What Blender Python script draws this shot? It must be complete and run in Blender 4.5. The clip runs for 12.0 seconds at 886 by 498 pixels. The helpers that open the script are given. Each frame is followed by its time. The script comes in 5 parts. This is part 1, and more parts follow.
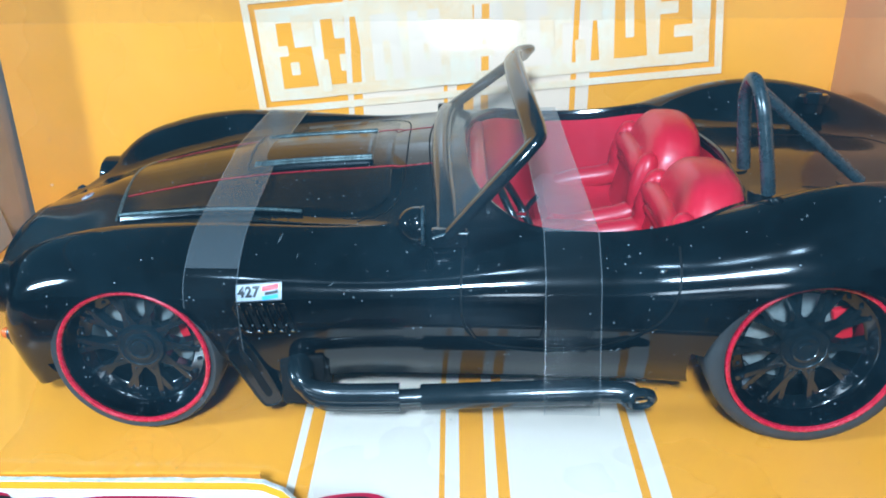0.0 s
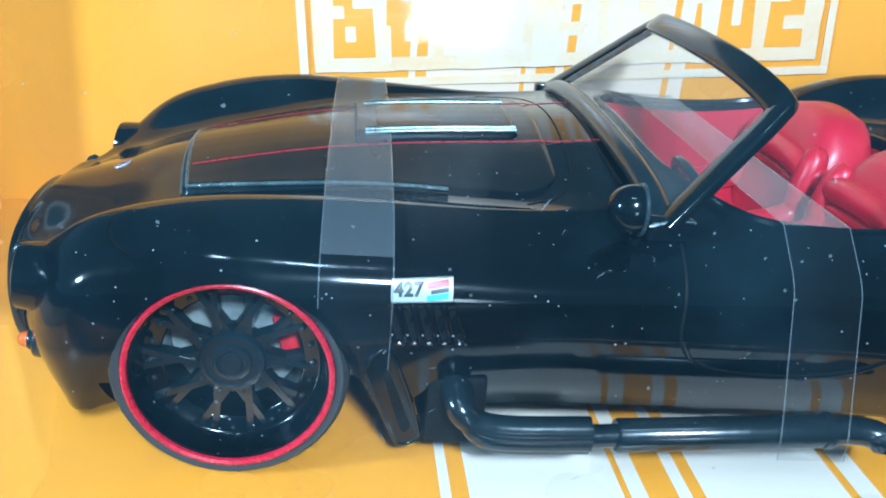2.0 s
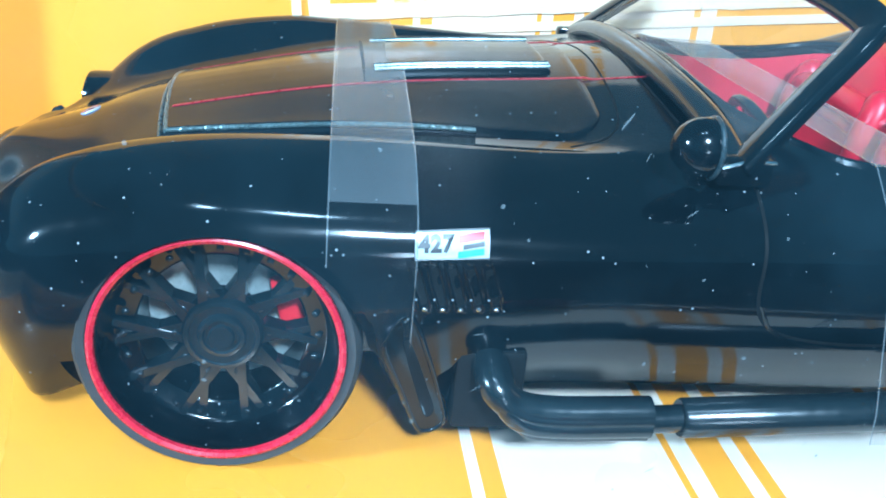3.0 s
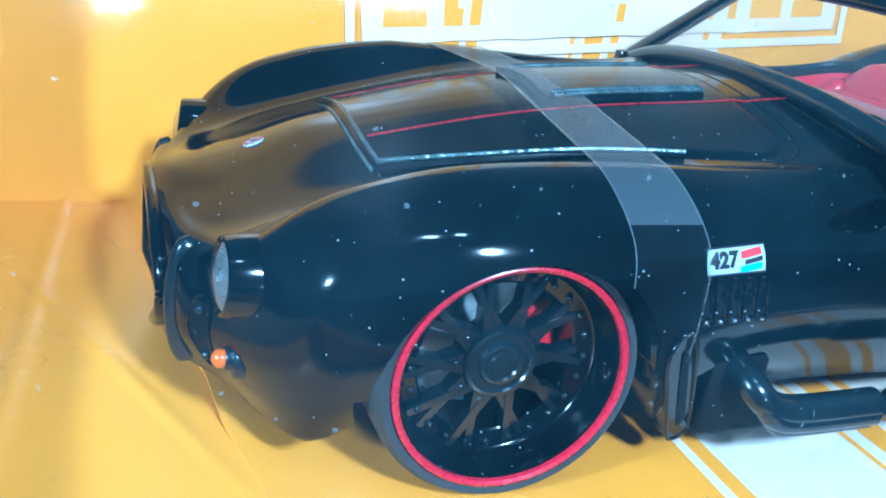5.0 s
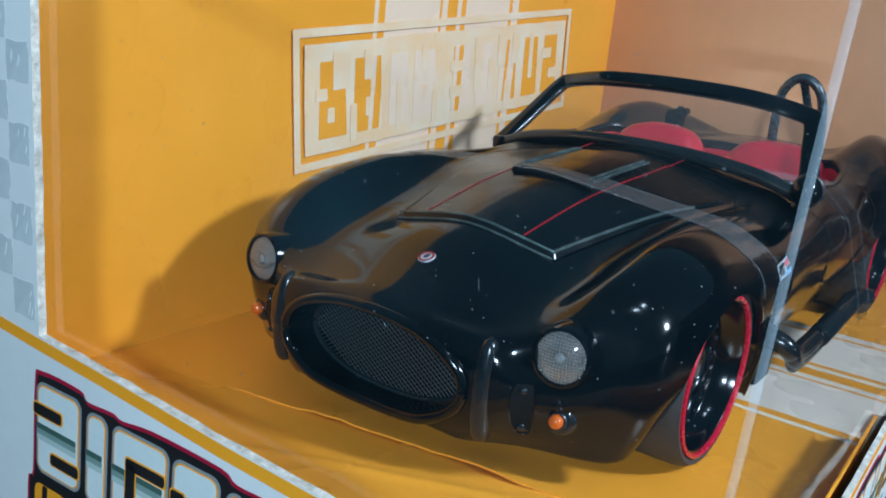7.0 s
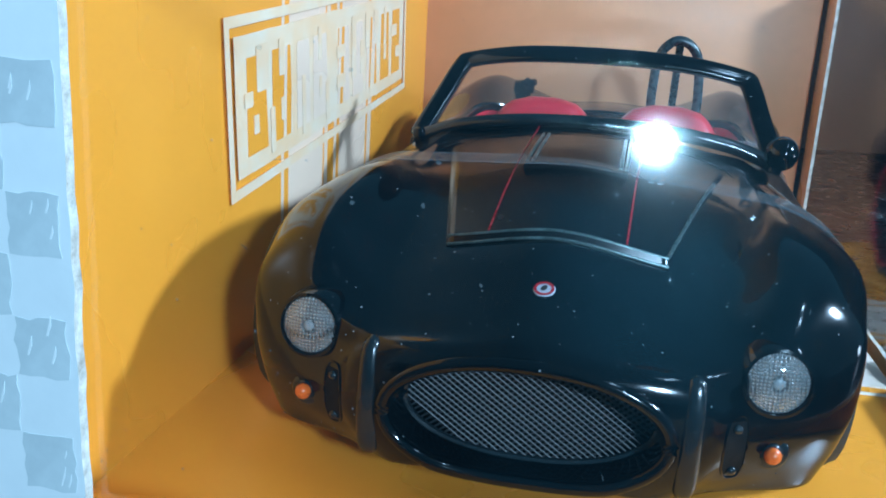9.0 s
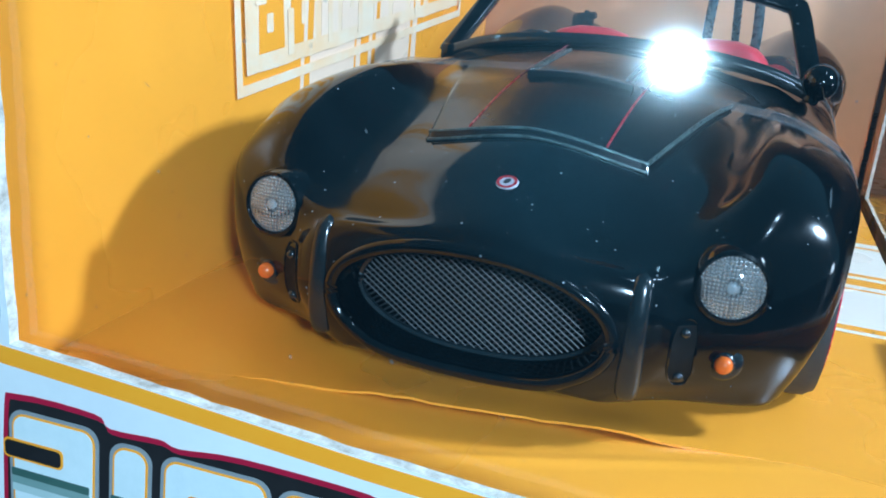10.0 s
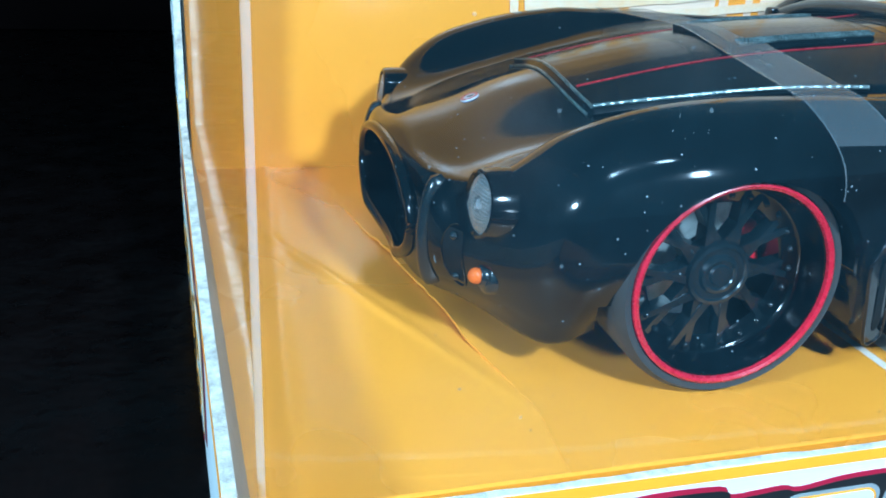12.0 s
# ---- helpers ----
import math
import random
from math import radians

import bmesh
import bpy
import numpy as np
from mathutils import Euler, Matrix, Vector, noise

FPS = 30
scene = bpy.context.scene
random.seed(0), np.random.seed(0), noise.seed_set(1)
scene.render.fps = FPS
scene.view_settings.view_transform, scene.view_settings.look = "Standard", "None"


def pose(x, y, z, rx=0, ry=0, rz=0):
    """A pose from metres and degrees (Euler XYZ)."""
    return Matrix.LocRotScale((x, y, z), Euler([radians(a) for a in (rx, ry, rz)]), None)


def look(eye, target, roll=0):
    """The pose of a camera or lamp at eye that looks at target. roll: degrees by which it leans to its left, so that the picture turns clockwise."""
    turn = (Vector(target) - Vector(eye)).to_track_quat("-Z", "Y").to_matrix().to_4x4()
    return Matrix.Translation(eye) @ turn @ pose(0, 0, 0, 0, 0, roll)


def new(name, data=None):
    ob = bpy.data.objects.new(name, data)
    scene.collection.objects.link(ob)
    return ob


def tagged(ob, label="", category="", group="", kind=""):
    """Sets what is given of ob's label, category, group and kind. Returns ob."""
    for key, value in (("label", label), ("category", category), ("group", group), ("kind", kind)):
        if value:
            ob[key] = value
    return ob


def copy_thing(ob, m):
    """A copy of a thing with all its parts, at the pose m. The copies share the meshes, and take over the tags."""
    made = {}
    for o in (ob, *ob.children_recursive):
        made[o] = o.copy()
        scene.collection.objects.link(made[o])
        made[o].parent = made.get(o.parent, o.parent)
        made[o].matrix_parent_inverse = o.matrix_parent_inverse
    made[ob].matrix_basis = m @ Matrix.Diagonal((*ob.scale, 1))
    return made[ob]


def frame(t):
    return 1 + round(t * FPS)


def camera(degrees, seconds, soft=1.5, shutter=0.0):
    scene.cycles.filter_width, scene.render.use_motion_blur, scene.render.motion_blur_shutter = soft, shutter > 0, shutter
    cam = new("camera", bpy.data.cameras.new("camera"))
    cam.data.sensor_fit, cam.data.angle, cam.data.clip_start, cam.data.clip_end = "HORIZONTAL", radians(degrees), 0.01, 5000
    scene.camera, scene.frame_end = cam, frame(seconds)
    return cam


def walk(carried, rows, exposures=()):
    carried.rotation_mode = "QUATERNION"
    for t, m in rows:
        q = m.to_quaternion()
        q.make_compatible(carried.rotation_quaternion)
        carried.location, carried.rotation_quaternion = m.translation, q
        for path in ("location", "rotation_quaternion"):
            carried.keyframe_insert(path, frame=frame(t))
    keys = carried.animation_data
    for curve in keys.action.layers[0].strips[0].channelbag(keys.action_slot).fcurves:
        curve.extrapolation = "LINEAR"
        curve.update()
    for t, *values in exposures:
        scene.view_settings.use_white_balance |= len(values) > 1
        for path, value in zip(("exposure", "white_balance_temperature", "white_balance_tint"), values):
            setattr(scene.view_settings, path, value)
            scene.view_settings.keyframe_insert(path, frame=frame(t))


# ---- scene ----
cam = camera(53.1, 12.0, soft=1.8)
PATH = [
    (0, (0.0445, -0.1388, 0.0794), (0.0417, 0.0414, -0.0074), -0.6),
    (0.5, (0.0286, -0.1306, 0.0745), (0.0376, 0.0511, -0.0088), 0.3),
    (1, (0.0183, -0.1262, 0.0716), (0.0346, 0.0546, -0.0123), 2.4),
    (1.5, (0.0092, -0.1224, 0.0677), (0.0292, 0.0582, -0.0158), 3.8),
    (2, (0.0095, -0.1130, 0.0616), (0.0342, 0.0690, -0.0177), 5.1),
    (2.5, (0.0096, -0.1034, 0.0541), (0.0369, 0.0772, -0.0275), 5.2),
    (2.7, (0.0092, -0.1017, 0.0532), (0.0364, 0.0787, -0.0285), 5.1),
    (4.5, (-0.0180, -0.0954, 0.0479), (0.0365, 0.0811, -0.0288), 6.8),
    (5, (-0.0322, -0.0926, 0.0498), (0.0378, 0.0794, -0.0246), 7.2),
    (5.5, (-0.0460, -0.0921, 0.0510), (0.0404, 0.0738, -0.0199), 7.5),
    (6, (-0.0572, -0.0999, 0.0624), (0.0402, 0.0607, -0.0065), 7.1),
    (6.5, (-0.0925, -0.0727, 0.0512), (0.0378, 0.0662, -0.0101), 6.0),
    (7, (-0.1076, -0.0630, 0.0542), (0.0523, 0.0449, 0.0012), 5.7),
    (7.2, (-0.1137, -0.0583, 0.0559), (0.0548, 0.0377, 0.0071), 6.3),
    (8.8, (-0.1070, -0.0092, 0.0530), (0.0823, 0.0301, 0.0018), 3.1),
    (9, (-0.1069, -0.0054, 0.0507), (0.0828, 0.0295, -0.0019), 3.3),
    (9.5, (-0.1053, -0.0075, 0.0458), (0.0831, 0.0282, -0.0108), 4.2),
    (10, (-0.1041, -0.0209, 0.0439), (0.0773, 0.0361, -0.0180), 5.1),
    (10.5, (-0.1035, -0.0391, 0.0400), (0.0584, 0.0594, -0.0238), 6.7),
    (11, (-0.0869, -0.0588, 0.0385), (0.0382, 0.0811, -0.0305), 7.2),
    (11.5, (-0.0715, -0.0856, 0.0472), (0.0087, 0.0818, -0.0273), 3.5),
    (12, (-0.0507, -0.1013, 0.0478), (0.0027, 0.0749, -0.0304), 3.5),
]
EXPOSURES = [(0, 0.34, 4880, 0), (1.0, 0.31, 4900, 1), (2.0, 0.44, 4700, -2), (2.5, 0.65, 4700, -3), (4.5, 1.22, 3750, -9), (5.0, 0.62, 3980, -7), (5.5, 0.34, 4400, -6), (6.0, -0.05, 4250, -4),
             (6.5, -0.12, 5400, 2), (7.0, -0.36, 5300, 6), (9.0, 0.06, 4600, -1), (9.5, 0.17, 4600, 1), (10.0, 0.26, 4800, 1), (10.5, 0.26, 5300, 3), (11.0, 0.0, 5600, 5), (11.5, 0.06, 4800, -1), (12, 0.30, 4500, -6)]
walk(cam, [(t, look(eye, to, roll)) for t, eye, to, roll in PATH], EXPOSURES)

# ---- light ----
world = bpy.data.worlds.new("shop_light")
scene.world = world
world.use_nodes = True
world.node_tree.nodes["Background"].inputs[0].default_value = (0.45, 0.85, 1.0, 1)
world.node_tree.nodes["Background"].inputs[1].default_value = 0.17


def lamp(name, eye, to, size_x, size_y, watts, colour):
    data = bpy.data.lights.new(name, "AREA")
    data.shape, data.size, data.size_y, data.energy, data.color = "RECTANGLE", size_x, size_y, watts, colour
    ob = new(name, data)
    ob.matrix_world = look(eye, to)
    return ob


def beam(ob, degrees):
    """A round torch that throws a narrow beam."""
    ob.data.shape = "DISK"
    ob.data.spread = radians(degrees)


# hand lamps and torches before the box and before its end, ceiling fittings over the aisle, added glare lamps far
# behind the shelf
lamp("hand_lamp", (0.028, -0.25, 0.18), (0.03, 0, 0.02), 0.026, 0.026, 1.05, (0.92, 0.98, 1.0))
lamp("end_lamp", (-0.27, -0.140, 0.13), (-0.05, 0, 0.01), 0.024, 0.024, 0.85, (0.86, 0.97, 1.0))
beam(lamp("torch", (-0.1275, -0.0169, 0.0322), (-0.0512, -0.0126, 0.0338), 0.0042, 0.0042, 0.0024, (0.80, 1.0, 1.0)), 18)
beam(lamp("torch", (-0.0341, -0.1083, 0.0355), (-0.0380, -0.0516, 0.0453), 0.006, 0.006, 0.0004, (0.95, 1.0, 1.0)), 13)
for x in (-0.34, -0.06):
    lamp("ceiling_lamp", (x, -0.70, 1.50), (0, 0, 0), 0.10, 0.05, 1.2, (0.85, 0.95, 1.0))
# unseen fill, added low in front to brighten the car's near flank
lamp("shelf_lamp", (0.050, -0.30, 0.020), (0.045, -0.05, 0.045), 0.03, 0.03, 0.05, (1.0, 0.97, 0.93))
# two unseen lamps, added behind so that the top film shows a glare
lamp("shop_lamp", (0.02, 1.40, 0.36), (0.03, 0, 0.06), 0.20, 0.34, 1.2, (0.92, 0.97, 1.0))
lamp("shop_lamp", (0.30, 1.50, 0.44), (0.03, 0, 0.06), 0.34, 0.20, 1.2, (0.92, 0.97, 1.0))

# ---- materials ----
MM = 0.001


class Mat:
    """A node material being built."""

    def __init__(self, name):
        self.m = bpy.data.materials.new(name)
        self.m.use_nodes = True
        self.t = self.m.node_tree
        self.b = self.t.nodes["Principled BSDF"]
        self.out = self.t.nodes["Material Output"]

    def node(self, kind, **values):
        n = self.t.nodes.new(kind)
        for k, v in values.items():
            if k in n.inputs:
                n.inputs[k].default_value = v
        return n

    def link(self, a, b):
        self.t.links.new(a, b)

    def set(self, **values):
        for k, v in values.items():
            self.b.inputs[k.replace("_", " ")].default_value = v
        return self

    def noise(self, scale, detail=4.0, rough=0.6):
        co = self.t.nodes.new("ShaderNodeTexCoord")
        n = self.node("ShaderNodeTexNoise", Scale=scale, Detail=detail, Roughness=rough)
        self.link(co.outputs["Object"], n.inputs["Vector"])
        return n

    def ramp(self, fac, stops, constant=False):
        r = self.t.nodes.new("ShaderNodeValToRGB")
        r.color_ramp.interpolation = "CONSTANT" if constant else "LINEAR"
        el = r.color_ramp.elements
        while len(el) > 1:
            el.remove(el[-1])
        el[0].position, el[0].color = stops[0]
        for p, c in stops[1:]:
            el.new(p).color = c
        self.link(fac, r.inputs["Fac"])
        return r

    def bump(self, fac, strength, distance):
        b = self.node("ShaderNodeBump", Strength=strength, Distance=distance)
        self.link(fac, b.inputs["Height"])
        self.link(b.outputs["Normal"], self.b.inputs["Normal"])
        return b


def c3(r, g, b):
    return (r, g, b, 1)


def varied(name, dark, light, scale, rough=0.5, rough2=None, metallic=0.0, coat=0.0, bump=0.0, bump_scale=None, spec=0.5):
    """A surface whose colour and gloss wander a little at two scales."""
    k = Mat(name)
    n1, n2 = k.noise(scale, 3), k.noise(scale * 14, 5)
    mix = k.node("ShaderNodeMath")
    mix.operation = "MULTIPLY_ADD"
    k.link(n2.outputs["Fac"], mix.inputs[0])
    mix.inputs[1].default_value = 0.35
    half = k.node("ShaderNodeMath")
    half.operation = "MULTIPLY"
    k.link(n1.outputs["Fac"], half.inputs[0])
    half.inputs[1].default_value = 0.65
    k.link(half.outputs[0], mix.inputs[2])
    r = k.ramp(mix.outputs[0], [(0.3, c3(*dark)), (0.7, c3(*light))])
    k.link(r.outputs["Color"], k.b.inputs["Base Color"])
    rr = k.node("ShaderNodeMapRange")
    rr.inputs["From Min"].default_value, rr.inputs["From Max"].default_value = 0.3, 0.7
    rr.inputs["To Min"].default_value, rr.inputs["To Max"].default_value = rough, rough2 if rough2 is not None else rough * 1.25
    k.link(n2.outputs["Fac"], rr.inputs["Value"])
    k.link(rr.outputs[0], k.b.inputs["Roughness"])
    k.set(Metallic=metallic, Coat_Weight=coat, Coat_Roughness=0.05, Specular_IOR_Level=spec)
    if bump:
        n3 = k.noise(bump_scale or scale * 6, 4)
        k.bump(n3.outputs["Fac"], 1.0, bump)
    return k.m


def paint_black(name, least, most):
    """Black enamel with dust specks and hand smears."""
    k = Mat(name)
    dust = k.node("ShaderNodeTexVoronoi", Scale=900.0)
    co = k.t.nodes.new("ShaderNodeTexCoord")
    k.link(co.outputs["Object"], dust.inputs["Vector"])
    sep = k.t.nodes.new("ShaderNodeSeparateColor")
    k.link(dust.outputs["Color"], sep.inputs[0])
    size = k.node("ShaderNodeMath")
    size.operation = "MULTIPLY_ADD"
    k.link(sep.outputs[1], size.inputs[0])
    size.inputs[1].default_value, size.inputs[2].default_value = 1.5, 0.35
    apart = k.node("ShaderNodeMath")
    apart.operation = "DIVIDE"
    k.link(dust.outputs["Distance"], apart.inputs[0])
    k.link(size.outputs[0], apart.inputs[1])
    speck = k.ramp(apart.outputs[0], [(0.0, c3(1, 1, 1)), (0.03, c3(1, 1, 1)), (0.075, c3(0, 0, 0))])
    few = k.node("ShaderNodeMath")
    few.operation = "GREATER_THAN"
    few.inputs[1].default_value = 0.45
    k.link(sep.outputs[0], few.inputs[0])
    both = k.node("ShaderNodeMath")
    both.operation = "MULTIPLY"
    k.link(speck.outputs["Color"], both.inputs[0])
    k.link(few.outputs[0], both.inputs[1])
    col = k.node("ShaderNodeMix")
    col.data_type = "RGBA"
    k.link(both.outputs[0], col.inputs["Factor"])
    col.inputs[6].default_value, col.inputs[7].default_value = c3(0.0014, 0.0026, 0.0038), c3(0.27, 0.29, 0.31)
    k.link(col.outputs[2], k.b.inputs["Base Color"])
    smear = k.noise(45, 5, 0.7)
    rr = k.ramp(smear.outputs["Fac"], [(0.40, c3(least, least, least)), (0.72, c3(most, most, most))])
    k.link(rr.outputs["Color"], k.b.inputs["Roughness"])
    k.set(Specular_IOR_Level=0.42)
    return k.m


STRIPES = ((21.5, 1), (23.0, 0), (24.8, 1), (41.8, 0), (42.9, 1), (44.6, 0), (48.4, 1), (50.0, 0), (51.2, 1), (68.7, 0), (69.9, 1), (72.4, 0))


def card_orange(name, stripes=0.0, letters=False):
    """Coated orange print on card; racing stripes run across it."""
    k = Mat(name)
    n1, n2 = k.noise(22, 3), k.noise(900, 3)
    base = k.ramp(n1.outputs["Fac"], [(0.3, c3(0.78, 0.315, 0.020)), (0.7, c3(0.86, 0.36, 0.025))])
    last = base.outputs["Color"]
    if stripes:
        geo = k.t.nodes.new("ShaderNodeNewGeometry")
        sep = k.t.nodes.new("ShaderNodeSeparateXYZ")
        k.link(geo.outputs["Position"], sep.inputs[0])
        scale = k.node("ShaderNodeMath")
        scale.operation = "MULTIPLY"
        k.link(sep.outputs["X"], scale.inputs[0])
        scale.inputs[1].default_value = 10.0
        r = k.ramp(scale.outputs[0], [(0, c3(0, 0, 0))] + [(x / 100, c3(v, v, v)) for x, v in STRIPES], True)
        amount = k.node("ShaderNodeMath")
        amount.operation = "MULTIPLY"
        k.link(r.outputs["Color"], amount.inputs[0])
        amount.inputs[1].default_value = stripes
        mix = k.node("ShaderNodeMix")
        mix.data_type = "RGBA"
        k.link(amount.outputs[0], mix.inputs["Factor"])
        k.link(last, mix.inputs[6])
        mix.inputs[7].default_value = c3(0.80, 0.69, 0.58)
        last = mix.outputs[2]
    scuff = k.noise(160, 6, 0.75)
    rub = k.ramp(scuff.outputs["Fac"], [(0.66, c3(0, 0, 0)), (0.80, c3(0.30, 0.30, 0.30))])
    worn_mix = k.node("ShaderNodeMix")
    worn_mix.data_type = "RGBA"
    k.link(rub.outputs["Color"], worn_mix.inputs["Factor"])
    k.link(last, worn_mix.inputs[6])
    worn_mix.inputs[7].default_value = c3(0.85, 0.66, 0.42)
    k.link(worn_mix.outputs[2], k.b.inputs["Base Color"])
    rr = k.ramp(n1.outputs["Fac"], [(0.35, c3(0.22, 0.22, 0.22)), (0.7, c3(0.36, 0.36, 0.36))])
    k.link(rr.outputs["Color"], k.b.inputs["Roughness"])
    wave = k.noise(38, 2)
    both = k.node("ShaderNodeMath")
    both.operation = "MULTIPLY_ADD"
    k.link(wave.outputs["Fac"], both.inputs[0])
    both.inputs[1].default_value = 12.0
    k.link(n2.outputs["Fac"], both.inputs[2])
    k.bump(both.outputs[0], 0.5, 0.00004)
    return k.m


def clear(name, tint, haze, rough, gloss=1.0, bump=0.0, bump_scale=60.0, ior=1.45, milk=(0.85, 0.88, 0.9), smear=0.0):
    """Thin clear plastic: it lets light through, mirrors by angle, and is a little milky."""
    k = Mat(name)
    t = k.t
    tr = k.node("ShaderNodeBsdfTransparent", Color=tint)
    gl = k.node("ShaderNodeBsdfGlossy", Color=c3(gloss, gloss, gloss), Roughness=rough)
    di = k.node("ShaderNodeBsdfDiffuse", Color=c3(*milk))
    facing = t.nodes.new("ShaderNodeLayerWeight")
    facing.inputs["Blend"].default_value = 0.5
    fifth = k.node("ShaderNodeMath")
    fifth.operation = "POWER"
    k.link(facing.outputs["Facing"], fifth.inputs[0])
    fifth.inputs[1].default_value = 4.0
    fr = k.node("ShaderNodeMath")
    fr.operation = "MULTIPLY_ADD"
    k.link(fifth.outputs[0], fr.inputs[0])
    least = 2 * ((ior - 1) / (ior + 1)) ** 2
    fr.inputs[1].default_value, fr.inputs[2].default_value = 0.55 - least, least
    m1 = t.nodes.new("ShaderNodeMixShader")
    m2 = t.nodes.new("ShaderNodeMixShader")
    m1.inputs[0].default_value = haze
    if smear:
        wide = k.noise(42, 5, 0.62)
        cloud = k.ramp(wide.outputs["Fac"], [(0.42, c3(haze, haze, haze)), (0.78, c3(smear, smear, smear))])
        k.link(cloud.outputs["Color"], m1.inputs[0])
    k.link(tr.outputs[0], m1.inputs[1])
    k.link(di.outputs[0], m1.inputs[2])
    k.link(fr.outputs[0], m2.inputs[0])
    k.link(m1.outputs[0], m2.inputs[1])
    k.link(gl.outputs[0], m2.inputs[2])
    k.link(m2.outputs[0], k.out.inputs["Surface"])
    if bump:
        n = k.noise(bump_scale, 2)
        b = k.node("ShaderNodeBump", Strength=1.0, Distance=bump)
        k.link(n.outputs["Fac"], b.inputs["Height"])
        k.link(b.outputs["Normal"], gl.inputs["Normal"])
    return k.m


def ribbed(name):
    """Silvery plastic with a fine grid of ribs."""
    k = Mat(name)
    co = k.t.nodes.new("ShaderNodeTexCoord")
    both = k.node("ShaderNodeMath")
    both.operation = "MULTIPLY"
    for i, way in enumerate(("Y", "Z")):
        w = k.node("ShaderNodeTexWave", Scale=850.0, Distortion=1.0)
        w.bands_direction = way
        k.link(co.outputs["Object"], w.inputs["Vector"])
        k.link(w.outputs["Fac"], both.inputs[i])
    r = k.ramp(both.outputs[0], [(0.0, c3(0.20, 0.20, 0.20)), (0.7, c3(0.40, 0.41, 0.40))])
    k.link(r.outputs["Color"], k.b.inputs["Base Color"])
    k.set(Roughness=0.3, Metallic=0.35)
    k.bump(both.outputs[0], 0.6, 0.0003)
    return k.m


BLACK = paint_black("black_enamel", 0.07, 0.18)
HOOD_BLACK = paint_black("satin_black_enamel", 0.17, 0.30)
TRIM = varied("satin_black_plastic", (0.005, 0.008, 0.010), (0.010, 0.015, 0.018), 60, 0.16, 0.26, spec=0.6)
MATT = varied("matt_black_plastic", (0.0012, 0.0012, 0.0013), (0.0030, 0.0030, 0.0032), 80, 0.6, 0.75, spec=0.2)
SPOKE_BLACK = varied("gloss_black_wheel", (0.004, 0.007, 0.009), (0.009, 0.014, 0.017), 200, 0.10, 0.22, spec=0.8)
RUBBER = varied("tyre_rubber", (0.022, 0.022, 0.022), (0.042, 0.041, 0.041), 90, 0.55, 0.75, bump=0.00004, bump_scale=700)
RED_RING = varied("red_wheel_stripe", (0.42, 0.006, 0.026), (0.46, 0.008, 0.030), 80, 0.22, 0.32)
RED_LINE = varied("red_pinstripe", (0.20, 0.005, 0.012), (0.27, 0.008, 0.017), 90, 0.25)
RED_SEAT = varied("red_seat_plastic", (0.44, 0.004, 0.020), (0.54, 0.007, 0.030), 50, 0.28, 0.42, bump=0.00004, bump_scale=300)
CALIPER = varied("red_caliper", (0.55, 0.008, 0.022), (0.64, 0.014, 0.03), 90, 0.35)
DISC = varied("brake_disc_steel", (0.26, 0.29, 0.28), (0.62, 0.66, 0.64), 500, 0.34, 0.5, metallic=0.6)
EMBLEM_GREY = varied("dull_emblem", (0.22, 0.23, 0.27), (0.40, 0.41, 0.46), 600, 0.3, 0.45)
CHROME = varied("bright_plating", (0.6, 0.62, 0.63), (0.72, 0.74, 0.75), 90, 0.12, 0.2, metallic=1.0)
AMBER = varied("amber_lens", (0.52, 0.095, 0.007), (0.62, 0.125, 0.011), 300, 0.18)
LAMP_BACK = ribbed("headlamp_reflector")
WALL_WHITE = varied("worn_white_print", (0.80, 0.47, 0.20), (0.80, 0.68, 0.52), 70, 0.4, 0.55)
# worn paint, paler still for the highlights on hood lips and scoop ribs
WORN_GLINT = varied("worn_glint_edge", (0.004, 0.006, 0.006), (0.13, 0.17, 0.17), 420, 0.18, 0.4, metallic=0.4)
HOOP_BLACK = varied("satin_grey_black", (0.014, 0.022, 0.027), (0.026, 0.038, 0.044), 60, 0.22, 0.34, spec=0.7)
GRILLE = varied("grille_mesh_black", (0.010, 0.011, 0.012), (0.030, 0.032, 0.034), 1400, 0.35, 0.55, spec=0.4)
CARD = card_orange("orange_card")
CARD_END = varied("tan_orange_card", (0.50, 0.24, 0.105), (0.62, 0.29, 0.13), 30, 0.35, 0.5)
CARD_FLOOR = card_orange("orange_striped_card", 0.97)
CARD_WALL = card_orange("orange_wall_card", 0.72)
CARD_LETTER = card_orange("orange_print_on_white", 0.74)
WHITE_CARD = varied("white_box_card", (0.74, 0.77, 0.77), (0.84, 0.86, 0.85), 30, 0.3, 0.45, bump=0.00004, bump_scale=300)
GREY_PRINT = varied("grey_check_print", (0.33, 0.38, 0.40), (0.46, 0.51, 0.52), 60, 0.35, 0.5)
# card and checks of the neighbouring box, with its shade put into both colours
SHADED_CARD = varied("shaded_card", (0.05, 0.06, 0.065), (0.085, 0.10, 0.105), 30, 0.45, 0.6)
SHADED_CHECK = varied("shaded_check_print", (0.025, 0.03, 0.034), (0.045, 0.052, 0.056), 60, 0.4, 0.5)
CHECK_PRINT = varied("pale_check_print", (0.50, 0.55, 0.56), (0.66, 0.71, 0.71), 60, 0.35, 0.5)
TAPE_EDGE = clear("tape_edge", c3(0.9, 0.92, 0.94), 0.06, 0.15, 1.0)
RAW_CARD = varied("raw_cardboard", (0.24, 0.21, 0.17), (0.80, 0.76, 0.68), 700, 0.85, 0.95, bump=0.00012, bump_scale=900)
